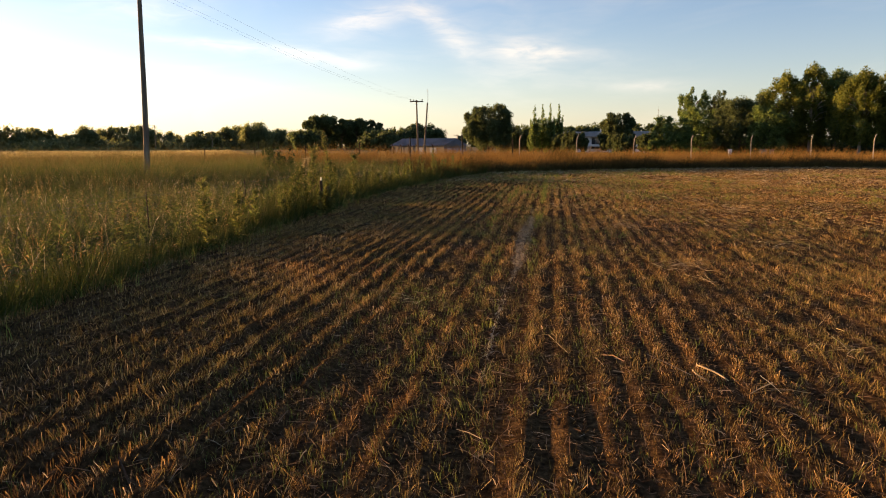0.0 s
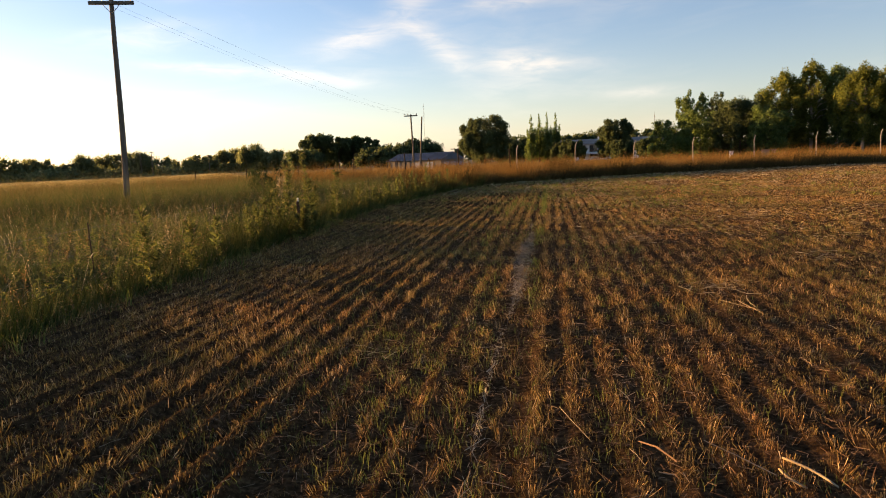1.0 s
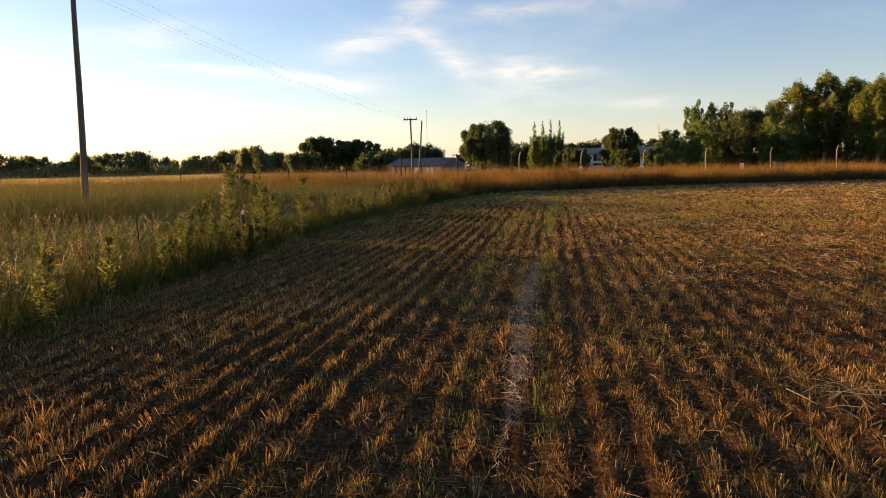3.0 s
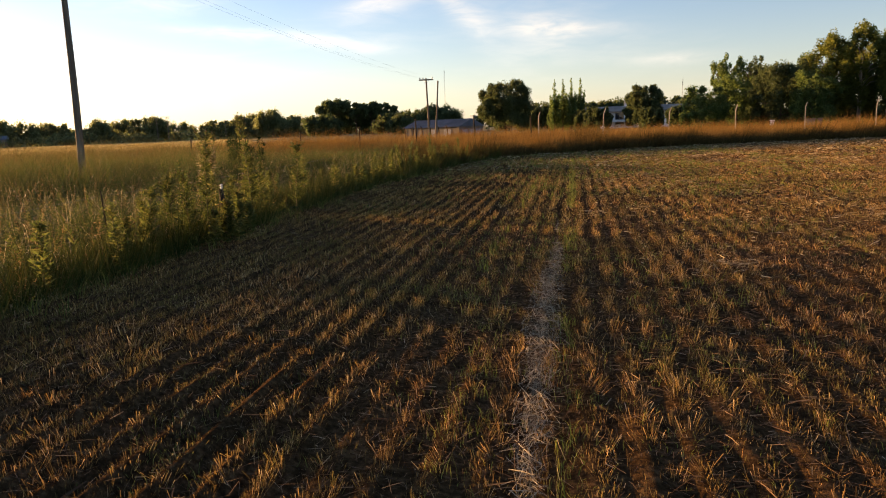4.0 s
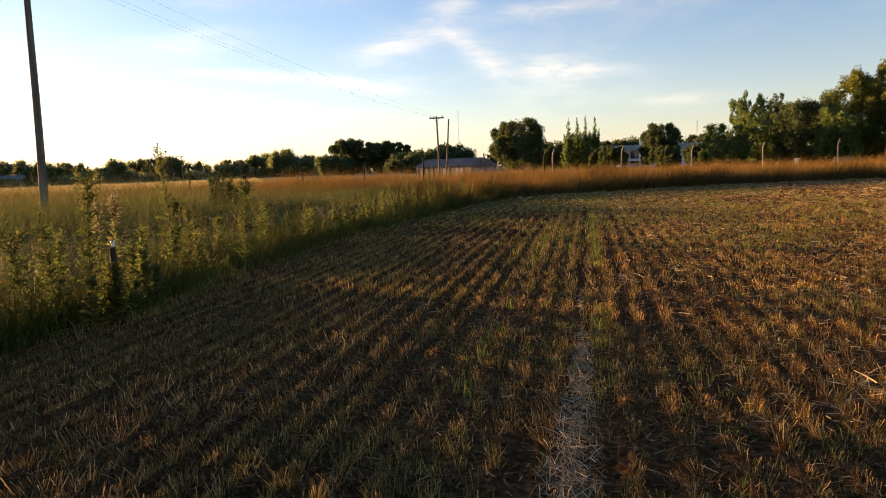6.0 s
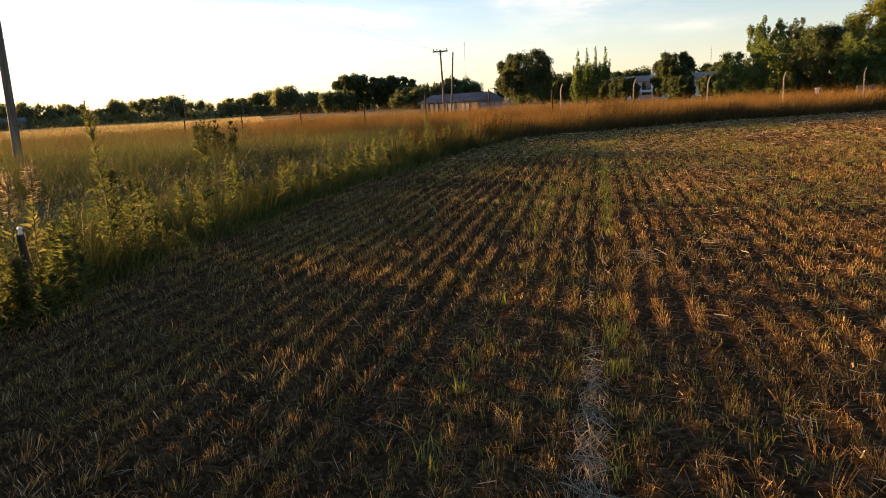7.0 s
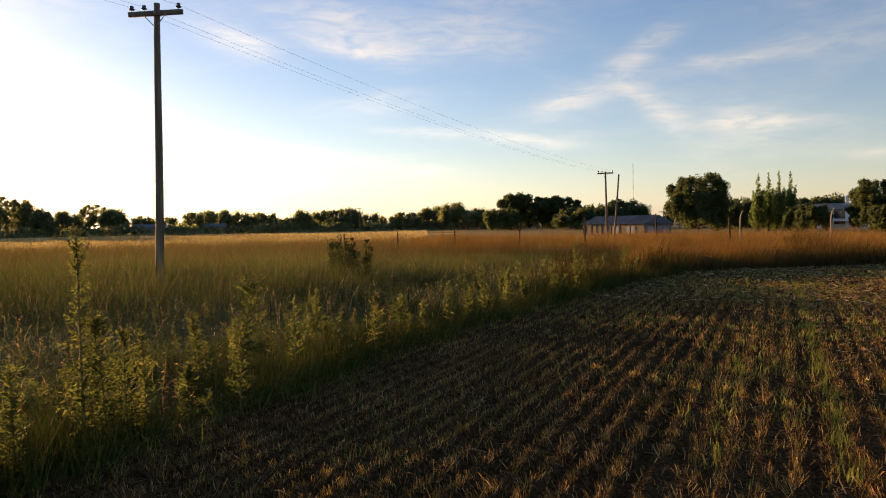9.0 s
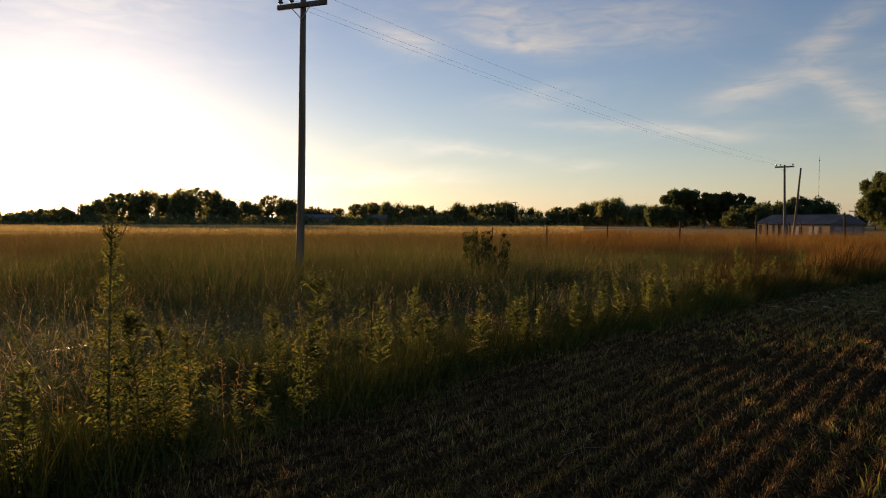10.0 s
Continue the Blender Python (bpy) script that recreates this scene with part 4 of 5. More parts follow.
make_low_weeds()


def make_herbs(name, n, seed, mat, label, tall, leaf):
    """Knee-high leafy herbs that fill the meadow between the grasses."""
    rng = np.random.default_rng(seed)
    y = 1.0 + 37 * rng.random(n)
    x = edge_x(y) - 0.1 - 21 * rng.random(n) ** 1.6
    k = 0.75 * lattice(x * 0.7, y * 0.7, seed) + 0.5 * rng.random(n) > 0.52
    x, y = x[k], y[k]
    n = len(x)
    h = tall * (0.45 + 0.75 * rng.random(n)) * np.clip(0.45 + (edge_x(y) - x) / 2.0, 0.45, 1.0) * np.clip(0.9 + (edge_x(y) - x) / 16.0, 1.0, 1.7)
    lean = rng.normal(0, 0.22, (n, 2))
    per = 14
    u = np.tile((np.arange(per) + 0.5) / per, n) ** 0.8
    X, Y, Hh, L = np.repeat(x, per), np.repeat(y, per), np.repeat(h, per), np.repeat(lean, per, 0)
    m = len(X)
    a = np.tile(np.arange(per) * 2.4, n) + rng.random(m) * 1.2
    p = np.stack([X + L[:, 0] * Hh * u, Y + L[:, 1] * Hh * u, Hh * u], 1)
    length = leaf * (0.5 + rng.random(m)) * (1.15 - 0.65 * u)
    out = np.stack([np.cos(a), np.sin(a), rng.normal(0.35, 0.45, m)], 1) * length[:, None]
    side = np.stack([-np.sin(a), np.cos(a), rng.normal(0, 0.6, m)], 1) * (length * 0.13)[:, None]
    v = np.stack([p, p + out * 0.5 + side, p + out - np.array([0, 0, 0.25]) * length[:, None], p + out * 0.5 - side], 1).reshape(-1, 3)
    # stems
    t = rng.random(n) * np.pi
    s = np.stack([np.cos(t), np.sin(t), np.zeros(n)], 1) * 0.0022
    foot = np.stack([x, y, np.full(n, -0.02)], 1)
    top = np.stack([x + lean[:, 0] * h, y + lean[:, 1] * h, h], 1)
    sv = np.stack([foot - s, foot + s, top + s * 0.5, top - s * 0.5], 1).reshape(-1, 3)
    v, f = joined([(v, np.arange(4 * m).reshape(-1, 4)), (sv, np.arange(4 * n).reshape(-1, 4))])
    tagged(raw(name, v, f, mat), label, "weeds", kind="stuff")


make_herbs("green_herbs", 10300, 81, HERBLEAF, "soft green herbs spread through the rough meadow", 0.32, 0.07)
make_herbs("dry_herbs", 5200, 82, DRYHERB, "withered brown herbs spread through the rough meadow", 0.42, 0.05)


# ---- trees ----
def crown_mesh(rng, lobes, size, density, fill=0.5, gaps=0.36, core=0.35):
    """Leaves over and inside the lobes (centre, radii): a few large sprays deep inside, many small leaves outside, with gaps and an uneven outline."""
    deep, outer = [], []
    for c, r in lobes:
        area = r[0] * r[1] + r[0] * r[2] + r[1] * r[2]
        for inside in (True, False):
            n = int(density * area * (core if inside else 3.4)) + 2
            d = rng.normal(size=(n, 3))
            d /= np.linalg.norm(d, axis=1)[:, None]
            lump = 0.62 + 0.58 * lattice(d[:, 0] * 2.6 + c[0] * 3 + 40, d[:, 2] * 2.6 + d[:, 1] * 2.1 + c[1] * 3 + 40, 41)
            rad = lump * (0.15 + 0.62 * rng.random(n) if inside else fill + (1.04 - fill) * rng.random(n) ** 0.55)
            p = np.asarray(c) + d * rad[:, None] * np.asarray(r)
            if inside:
                deep.append(p)
            else:
                hole = lattice(d[:, 0] * 4 + c[2] + 30, d[:, 1] * 4 + d[:, 2] * 3 + 30, 42) + 0.35 * rng.random(n) > gaps
                outer.append(p[hole])

    def leaves(p, s):
        n = len(p)
        a, b = rng.normal(size=(n, 3)), rng.normal(size=(n, 3))
        a /= np.linalg.norm(a, axis=1)[:, None]
        b -= a * (a * b).sum(1)[:, None]
        b /= np.linalg.norm(b, axis=1)[:, None]
        s = s * (0.55 + 0.8 * rng.random(n))[:, None]
        return np.stack([p - a * s, p + a * s * 0.6 + b * s * 0.6, p + a * s * 0.5 - b * s * 0.5], 1).reshape(-1, 3)

    v = np.concatenate([leaves(np.concatenate(deep), size * 1.5), leaves(np.concatenate(outer), size * 0.62)])
    return v, np.arange(len(v)).reshape(-1, 3)


def make_tree(name, at, height, width, style, seed, label, leaf=None, size=0.3, density=60, category="tree", group="", bark=None, turn=0.0):
    rng = np.random.default_rng(seed)
    root = thing(name, at, label, category, group, turn)
    H, W = height, width / 2
    lobes, limbs = [], []
    trunk_top = 0.5 * H
    if style == "round":
        trunk_top = 0.5 * H
        lobes.append(((0, 0, 0.5 * H), (0.8 * W, 0.8 * W, 0.37 * H)))
        for i in range(84):
            a, e = i * 2.4 + rng.random(), rng.random()
            z = (0.13 + 0.74 * e) * H
            r = W * 0.88 * math.sqrt(max(0.05, 1 - abs(e - 0.42) ** 3 * 3)) * (0.66 + 0.34 * rng.random())
            rr = W * (0.1 + 0.12 * rng.random())
            c = (r * math.cos(a), r * math.sin(a), z)
            lobes.append((c, (rr, rr, rr * 1.15)))
            if i % 6 == 0:
                limbs.append(c)
    elif style == "mass":
        trunk_top = 0.4 * H
        for i in range(17):
            u = rng.uniform(-1, 1)
            rr = H * (0.19 + 0.13 * rng.random())
            top = H * (1 - 0.45 * abs(u) ** 1.5 * rng.random()) - rr
            c = (u * W, rng.uniform(-0.4, 0.4) * W, rr * 0.7 + (top - rr * 0.7) * rng.random() ** 0.6)
            lobes.append((c, (rr * 1.25, rr * 1.25, rr)))
    elif style == "poplar":
        trunk_top = 0.85 * H
        for k in range(46):
            # each branch sweeps up close to the stem and ends in a narrow tip
            u = 0.03 + 0.52 * (k + rng.random()) / 46
            a, reach = k * 2.4 + rng.random(), W * (0.16 + 0.6 * (1 - u) ** 1.2) * (0.55 + 0.5 * rng.random())
            rise = H * (0.13 + 0.13 * rng.random())
            for m in range(4):
                w = (m + 0.5) / 4
                off = reach * min(1.0, 0.35 + 1.1 * w)
                rr = W * 0.19 * (1.15 - 0.8 * w)
                lobes.append(((off * math.cos(a), off * math.sin(a), H * u + rise * w), (rr, rr, rise * 0.2)))
        for m in range(16):
            w = (m + rng.random()) / 16
            rr = W * (0.3 - 0.24 * w)
            lobes.append(((rng.normal(0, 0.12 * W * (1 - w)), rng.normal(0, 0.12 * W * (1 - w)), H * (0.5 + 0.48 * w)), (rr, rr, H * 0.04)))
    elif style == "tall":
        trunk_top = 0.8 * H
        for i in range(86):
            u = (i + rng.random()) / 86
            rim = min(1.0, 0.55 + u * 1.8) if u < 0.5 else 1.0 - 0.85 * ((u - 0.5) / 0.5) ** 1.7
            r = W * 0.84 * rim * rng.random() ** 0.4
            a = i * 2.4 + rng.random()
            rr = W * (0.1 + 0.1 * rng.random())
            c = (r * math.cos(a), r * math.sin(a), H * (0.2 + 0.74 * u))
            lobes.append((c, (rr, rr, rr * (1.7 + 1.1 * rng.random()))))
            if i % 4 == 0:
                limbs.append(c)
    elif style == "airy":
        trunk_top = 0.7 * H
        for k in range(6):
            a, reach = k * 1.05 + rng.random(), W * (0.35 + 0.5 * rng.random())
            top = H * (0.78 + 0.2 * rng.random())
            limbs.append((reach * math.cos(a), reach * math.sin(a), top))
            for m in range(9):
                u = 0.3 + 0.7 * (m + rng.random()) / 9
                rr = W * (0.08 + 0.1 * rng.random())
                c = (reach * u * math.cos(a) + rng.normal(0, 0.14 * W), reach * u * math.sin(a) + rng.normal(0, 0.14 * W), H * 0.28 + (top - H * 0.28) * u)
                lobes.append((c, (rr, rr, rr * (1.1 + 0.7 * rng.random()))))
    elif style == "umbrella":
        trunk_top = 0.6 * H
        for i in range(20):
            a, r = i * 2.4, W * (0.95 * rng.random() ** 0.5)
            c = (r * math.cos(a), r * math.sin(a), H * (0.5 + 0.38 * rng.random() * (1 - 0.4 * r / W)))
            rr = W * (0.22 + 0.16 * rng.random())
            lobes.append((c, (rr, rr, rr * 0.7)))
            if i % 3 == 0:
                limbs.append(c)
    elif style == "bush":
        trunk_top = 0.3 * H
        for i in range(15):
            # stems lean out from one foot, leafy along their upper two thirds
            a, reach, top = i * 2.4 + rng.random(), W * (0.25 + 0.75 * rng.random()), H * (0.6 + 0.4 * rng.random())
            limbs.append((reach * math.cos(a), reach * math.sin(a), top * 0.95))
            for m in range(8):
                w = 0.04 + 0.96 * (m + rng.random()) / 8
                rr = W * (0.13 + 0.09 * rng.random()) * (1.15 - 0.6 * w)
                lobes.append(((reach * (0.75 + 0.25 * w) * math.cos(a), reach * (0.75 + 0.25 * w) * math.sin(a), top * w), (rr, rr, rr * 1.1)))
    base = max(0.018 * H, 0.1) if style != "bush" else 0.04
    bend = rng.normal(0, 0.02 * H, 2)
    spine = [(bend[0] * u * u, bend[1] * u * u, trunk_top * u) for u in (-0.02, 0.05, 0.3, 0.6, 1.0)]
    bm = tube(bmesh.new(), spine, [base * k for k in (1.5, 1.15, 0.9, 0.7, 0.3)], 7)
    for c in limbs:
        u = min(0.95, max(0.3, 0.75 * c[2] / trunk_top))
        s = Vector((bend[0] * u * u, bend[1] * u * u, trunk_top * u))
        tube(bm, [s, s.lerp(Vector(c), 0.5) + Vector((0, 0, 0.04 * H)), Vector(c)], [base * 0.45, base * 0.3, base * 0.1], 5)
    part("trunk", bm, bark or BARK, root)
    v, f = crown_mesh(rng, lobes, size, density, gaps=0.1 if name == "far_tree" else 0.3 if name == "poplar" else 0.22 if style == "round" else 0.34, core=0.12 if style in ("poplar", "airy", "bush") else 1.3 if name == "far_tree" else 0.45)
    v[:, 2] *= H / np.percentile(v[:, 2], 98.6)
    if style in ("round", "tall", "mass", "umbrella"):
        v[:, :2] *= W / np.percentile(np.abs(v[:, 0]), 98.5)
    v[:, 2] = np.maximum(v[:, 2], 0.05)
    under(raw("crown", v, f, leaf or LEAF), root)
    return root


def polar(bearing, distance, x0=0.0, y0=7.0):
    return x0 - distance * math.sin(radians(bearing)), y0 + distance * math.cos(radians(bearing))


def high(distance, degrees_up):
    return 1.5 + distance * math.tan(radians(degrees_up))


# the tree beside the warehouse, the four columnar poplars, the tree before the school
x, y = polar(2.35, 88)
make_tree("round_tree", (x, y, 0), high(88, 3.42), 6.5, "round", 207, "full round dark green tree with crown down to the grass", DARKLEAF, 0.135, 165)
for i, (b, e) in enumerate([(-1.75, 2.8), (-2.42, 2.98), (-3.1, 2.96), (-3.85, 3.02)]):
    x, y = polar(b, 118 + 2 * (i % 2))
    make_tree("poplar", (x, y, 0), high(118, e), 4.0, "poplar", 210 + i, "slim columnar poplar with grey-green upright crown", LEAF, 0.16, 34, group="row of poplars")
x, y = polar(-8.9, 108)
make_tree("broad_tree", (x, y, 0), high(108, 2.6), 5.4, "round", 220, "dark rounded tree standing before a low building", DARKLEAF, 0.15, 165)
for i, (b, d, e, w) in enumerate([(-5.3, 110, 1.1, 4.2), (-9.5, 100, 0.9, 3.4), (-11.7, 98, 0.95, 3.6), (-1.9, 124, 1.2, 4.2), (-3.5, 125, 1.1, 4.6), (-0.6, 125, 1.45, 7.0), (-4.3, 116, 1.0, 4.0)]):
    x, y = polar(b, d)
    make_tree("small_tree", (x, y, 0), high(d, e), w, "round", 230 + i, "small dense dark green tree behind the fence", DARKLEAF, 0.19, 58, group="small trees by the school")

# the wood on the right
WOOD = [(-13.6, 84, 2.3, 5.0, "round", LEAF), (-15.0, 92, 4.35, 6.0, "airy", LEAF), (-17.0, 94, 4.35, 4.4, "airy", DARKLEAF), (-16.0, 88, 2.9, 4.8, "round", LEAF), (-19.0, 86, 3.7, 6.4, "round", DARKLEAF),
        (-20.6, 96, 4.1, 5.0, "tall", LEAF), (-22.2, 88, 5.4, 5.6, "tall", YELLOWLEAF), (-24.1, 88, 6.0, 5.0, "tall", YELLOWLEAF), (-25.8, 90, 5.5, 5.4, "tall", LEAF), (-27.6, 84, 5.3, 5.6, "tall", YELLOWLEAF),
        (-29.6, 86, 6.0, 5.4, "tall", YELLOWLEAF), (-31.8, 84, 6.2, 5.8, "tall", LEAF), (-34.0, 84, 6.0, 6.0, "tall", YELLOWLEAF), (-18.0, 100, 3.5, 6.0, "round", DARKLEAF), (-23.2, 98, 4.6, 6.0, "tall", DARKLEAF), (-26.8, 100, 5.0, 6.0, "tall", DARKLEAF),
        (-21.2, 82, 3.0, 4.4, "round", LEAF)]
for i, (b, d, e, w, st, lf) in enumerate(WOOD):
    x, y = polar(b, d)
    make_tree("tall_tree" if st == "tall" else "wood_tree", (x, y, 0), high(d, e), w, st, 250 + i, {"tall": "tall sunlit poplar with yellow-green leaves at the wood edge", "round": "broad dark green tree at the wood edge", "airy": "tall open tree with sky showing between its branches"}[st], lf, 0.15, 64 if st != "airy" else 135, group="wood behind the fence", bark=PALEBARK if st == "tall" else BARK)


def undergrowth():
    rng = np.random.default_rng(71)
    lobes = []
    for i in range(150):
        x, y = polar(-13 - 26 * rng.random(), 88 + 22 * rng.random())
        r = 1.0 + 1.2 * rng.random()
        lobes.append(((x, y, 0.9), (r * 1.5, r * 1.5, 0.9 + 1.3 * rng.random())))
    v, f = crown_mesh(rng, lobes, 0.4, 6)
    v[:, 2] = np.maximum(v[:, 2], 0.02)
    tagged(raw("undergrowth", v, f, DARKLEAF), "dark tangled undergrowth beneath the trees", "undergrowth", kind="stuff")


undergrowth()

# umbrella pines and the trees behind the warehouse
for i, (b, e, w) in enumerate([(16.9, 2.5, 9.5), (15.0, 2.15, 7.5), (13.7, 2.25, 7), (12.3, 2.12, 5.5)]):
    x, y = polar(b, 215)
    make_tree("umbrella_pine", (x, y, 0), high(215, e), w * 1.1, "umbrella", 280 + i, "dark flat-topped pine on bare leaning trunks", DARKLEAF, 0.42, 26, group="group of pines")
BACK = [(17.8, 200, 1.25, 9), (16.3, 222, 1.7, 10), (14.6, 222, 1.7, 10), (13.1, 222, 1.7, 10), (10.9, 185, 1.2, 8), (9.4, 190, 1.5, 9), (8.0, 200, 1.75, 9), (6.8, 195, 1.4, 7), (0.8, 170, 1.5, 9), (-0.9, 165, 1.6, 8), (-5.6, 190, 1.55, 9), (-6.9, 195, 1.6, 8), (-11.3, 190, 1.7, 10), (-12.6, 180, 1.7, 9), (-4.6, 180, 1.5, 8), (3.8, 180, 1.0, 8), (12.0, 200, 1.3, 9)]
for i, (b, d, e, w) in enumerate(BACK):
    x, y = polar(b, d)
    make_tree("background_tree", (x, y, 0), high(d, e), w * 1.2, "mass" if i % 2 else "round", 300 + i, "dark green tree in the distance behind buildings", DARKLEAF, 0.5, 6.2, group="distant trees")

# far line of trees across the pasture on the left
FAR = [(82, 1.3), (80, 1.4), (78, 1.5), (76, 1.3), (74, 1.2), (72.3, 0.95), (70.6, 0.65), (69, 0.58), (67.7, 0.72), (66.4, 0.86), (65, 1.13), (63.7, 1.58), (62.5, 1.9), (61.1, 2.06), (59.4, 1.95), (58.2, 2.21), (56.9, 2.32), (55.8, 2.1), (54.5, 1.6), (53, 1.46),
       (51.2, 1.86), (49.7, 1.6), (47.8, 1.04), (46.0, 0.96), (43.7, 1.3), (42.7, 1.4), (41.6, 1.42), (40.5, 1.3), (38.5, 1.19), (36.9, 0.81), (35.5, 1.34), (34.0, 1.3), (32.8, 1.32), (31.4, 1.5), (29.7, 1.05), (28.2, 0.95), (26.6, 1.05), (24.8, 1.4), (23.2, 1.55), (22.4, 1.77), (21.2, 1.25), (20.0, 1.25), (18.7, 1.2)]
for i, (b, e) in enumerate(FAR):
    d = 262 + 14 * ((i * 7) % 3)
    x, y = polar(b, d, -0.05, 13.9)
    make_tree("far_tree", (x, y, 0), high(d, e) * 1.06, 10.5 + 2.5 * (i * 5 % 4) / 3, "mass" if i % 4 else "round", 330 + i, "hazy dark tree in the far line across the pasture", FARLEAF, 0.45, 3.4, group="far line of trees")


def far_bushes():
    """Bushes that close the foot of the far line of trees."""
    rng = np.random.default_rng(72)
    lobes = []
    for i in range(330):
        x, y = polar(19 + 66 * (i + rng.random()) / 330, 284 + 12 * rng.random(), -0.05, 13.9)
        r = 1.3 + 1.5 * rng.random()
        lobes.append(((x, y, 1.0), (r * 1.4, r * 1.4, 1.2 + 1.9 * rng.random())))
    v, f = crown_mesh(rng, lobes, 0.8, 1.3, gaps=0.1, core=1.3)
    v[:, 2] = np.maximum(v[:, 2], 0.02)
    tagged(raw("far_bushes", v, f, FARLEAF), "low green bushes at the foot of far trees, paled as haze", "bushes", kind="stuff")


far_bushes()

# the dark shrub in the meadow
make_tree("shrub", (-11.0, 30.6, 0), 1.36, 1.8, "bush", 400, "dark green many-stemmed shrub alone in the meadow", SHRUBLEAF, 0.05, 330, category="shrub")


# ---- poles and lines ----
def insulator(parent, x, y, z, k=1.0):
    pin = part("pin", tube(bmesh.new(), [(x, y, z), (x, y, z + 0.1 * k)], [0.012 * k, 0.012 * k], 6), STEEL, parent)
    bm = bmesh.new()
    prof = [(0.03, 0.06), (0.075, 0.07), (0.08, 0.1), (0.045, 0.13), (0.06, 0.15), (0.05, 0.185), (0.02, 0.2)]
    tube(bm, [(x, y, z + h * k) for _, h in prof], [r * k for r, _ in prof], 10)
    return part("insulator", bm, PORCELAIN, parent, "dark glazed pin insulator")


def utility_pole(at, top, height, arm_z, arm_half, turn, label, radius=0.12, armed=True):
    root = thing("utility_pole", at, label, "pole", turn=turn)
    tx, ty = top
    u = np.linspace(-0.02, 1, 9)
    wob = [0.02 * math.sin(5 * k) for k in u]
    part("pole", tube(bmesh.new(), [(tx * k + w, ty * k, height * k) for k, w in zip(u, wob)], [radius * (1.15 - 0.4 * k) for k in u], 12), POLEWOOD, root)
    if armed:
        cx, cy = tx * arm_z / height, ty * arm_z / height - radius * 0.95
        part("crossarm", cube(cx - arm_half, cx + arm_half, cy - 0.05, cy + 0.05, arm_z - 0.07, arm_z + 0.07, bevel=0.008), POLEWOOD, root)
        for s in (-1, 1):
            part("brace", tube(bmesh.new(), [(cx + s * 0.4 * arm_half, cy - 0.055, arm_z - 0.06), (cx, cy - 0.02, arm_z - 0.42)], [0.013, 0.013], 5), STEEL, root)
        for k in (-0.88, -0.42, 0.86):
            insulator(root, cx + k * arm_half, cy, arm_z + 0.06)
        part("bolt", tube(bmesh.new(), [(cx, cy - 0.09, arm_z), (cx, cy + 0.3, arm_z)], [0.014, 0.014], 6), STEEL, root)
    return root


POLE, TWIN, BEHIND = (-15.67, 27.5), (-11.6, 81.0), (-18.7, -26.0)
utility_pole((*POLE, 0), (0.22, 0), 8.44, 8.12, 0.84, 16, "tall weathered wooden utility pole with crossarm in the meadow", 0.112)
utility_pole((*TWIN, 0), (-0.1, 0), 6.9, 6.72, 0.8, -3, "distant wooden utility pole with crossarm", 0.11)
utility_pole((TWIN[0] + 0.6, TWIN[1] + 0.5, 0), (0.55, 0), 6.6, 6.3, 0.8, 0, "leaning bare wooden pole beside a utility pole", 0.1, armed=False)
utility_pole((*polar(29.3, 250, 0.08, 2.0), 0), (0.1, 0), 8.6, 8.2, 0.8, 40, "far wooden utility pole before a line of trees", 0.13)
utility_pole((*BEHIND, 0), (0.0, 0), 8.35, 8.03, 0.84, -3, "weathered wooden utility pole carrying the same line", 0.125)


def power_wire(a, b, sag, radius):
    pts = [Vector(a).lerp(Vector(b), k / 24) - Vector((0, 0, 4 * sag * (k / 24) * (1 - k / 24))) for k in range(25)]
    ob = part("power_line", tube(bmesh.new(), pts, [radius] * 25, 5), WIRE)
    tagged(ob, "thin sagging overhead wire between wooden poles", "wire", "overhead wires")


for k in (-0.88, -0.42, 0.86):
    power_wire((POLE[0] + 0.21 + k * 0.81, POLE[1] - 0.1 + k * 0.23, 8.33), (TWIN[0] - 0.1 + k * 0.8, TWIN[1] - 0.1, 6.92), 0.55, 0.0031)
    power_wire((BEHIND[0] + k * 0.84, BEHIND[1], 8.24), (POLE[0] + 0.21 + k * 0.81, POLE[1] - 0.1 + k * 0.23, 8.33), 0.55, 0.0031)

for b, d, e in [(31.4, 255, 1.62), (60.1, 250, 2.1), (26.2, 250, 1.25), (5.2, 150, 1.0)]:
    x, y = polar(b, d, -0.05, 13.9)
    utility_pole((x, y, 0), (0.0, 0), high(d, e), high(d, e) - 0.3, 1.0, b, "far thin utility pole before the trees", 0.13)
for b, d, e in [(7.55, 420, 4.8), (-11.7, 380, 2.9)]:
    x, y = polar(b, d, -0.05, 13.9 if b > 0 else 6.5)
    H = high(d, e)
    root = thing("radio_mast", (x, y, 0), "very thin distant lattice radio mast", "mast")
    for a in (0, 120, 240):
        part("leg", tube(bmesh.new(), [(0.2 * math.cos(radians(a)), 0.2 * math.sin(radians(a)), z) for z in (0, H * 0.97)], [0.03, 0.03], 4), WIRE, root)
    part("antenna", tube(bmesh.new(), [(0, 0, H * 0.95), (0, 0, H)], [0.1, 0.07], 6), WIRE, root)
    for k in range(1, 20):
        z = H * k / 20
        part("rung", tube(bmesh.new(), [(0.2, 0, z), (-0.1, 0.173, z + 1), (-0.1, -0.173, z + 2), (0.2, 0, z + 3)], [0.02] * 4, 4), WIRE, root)


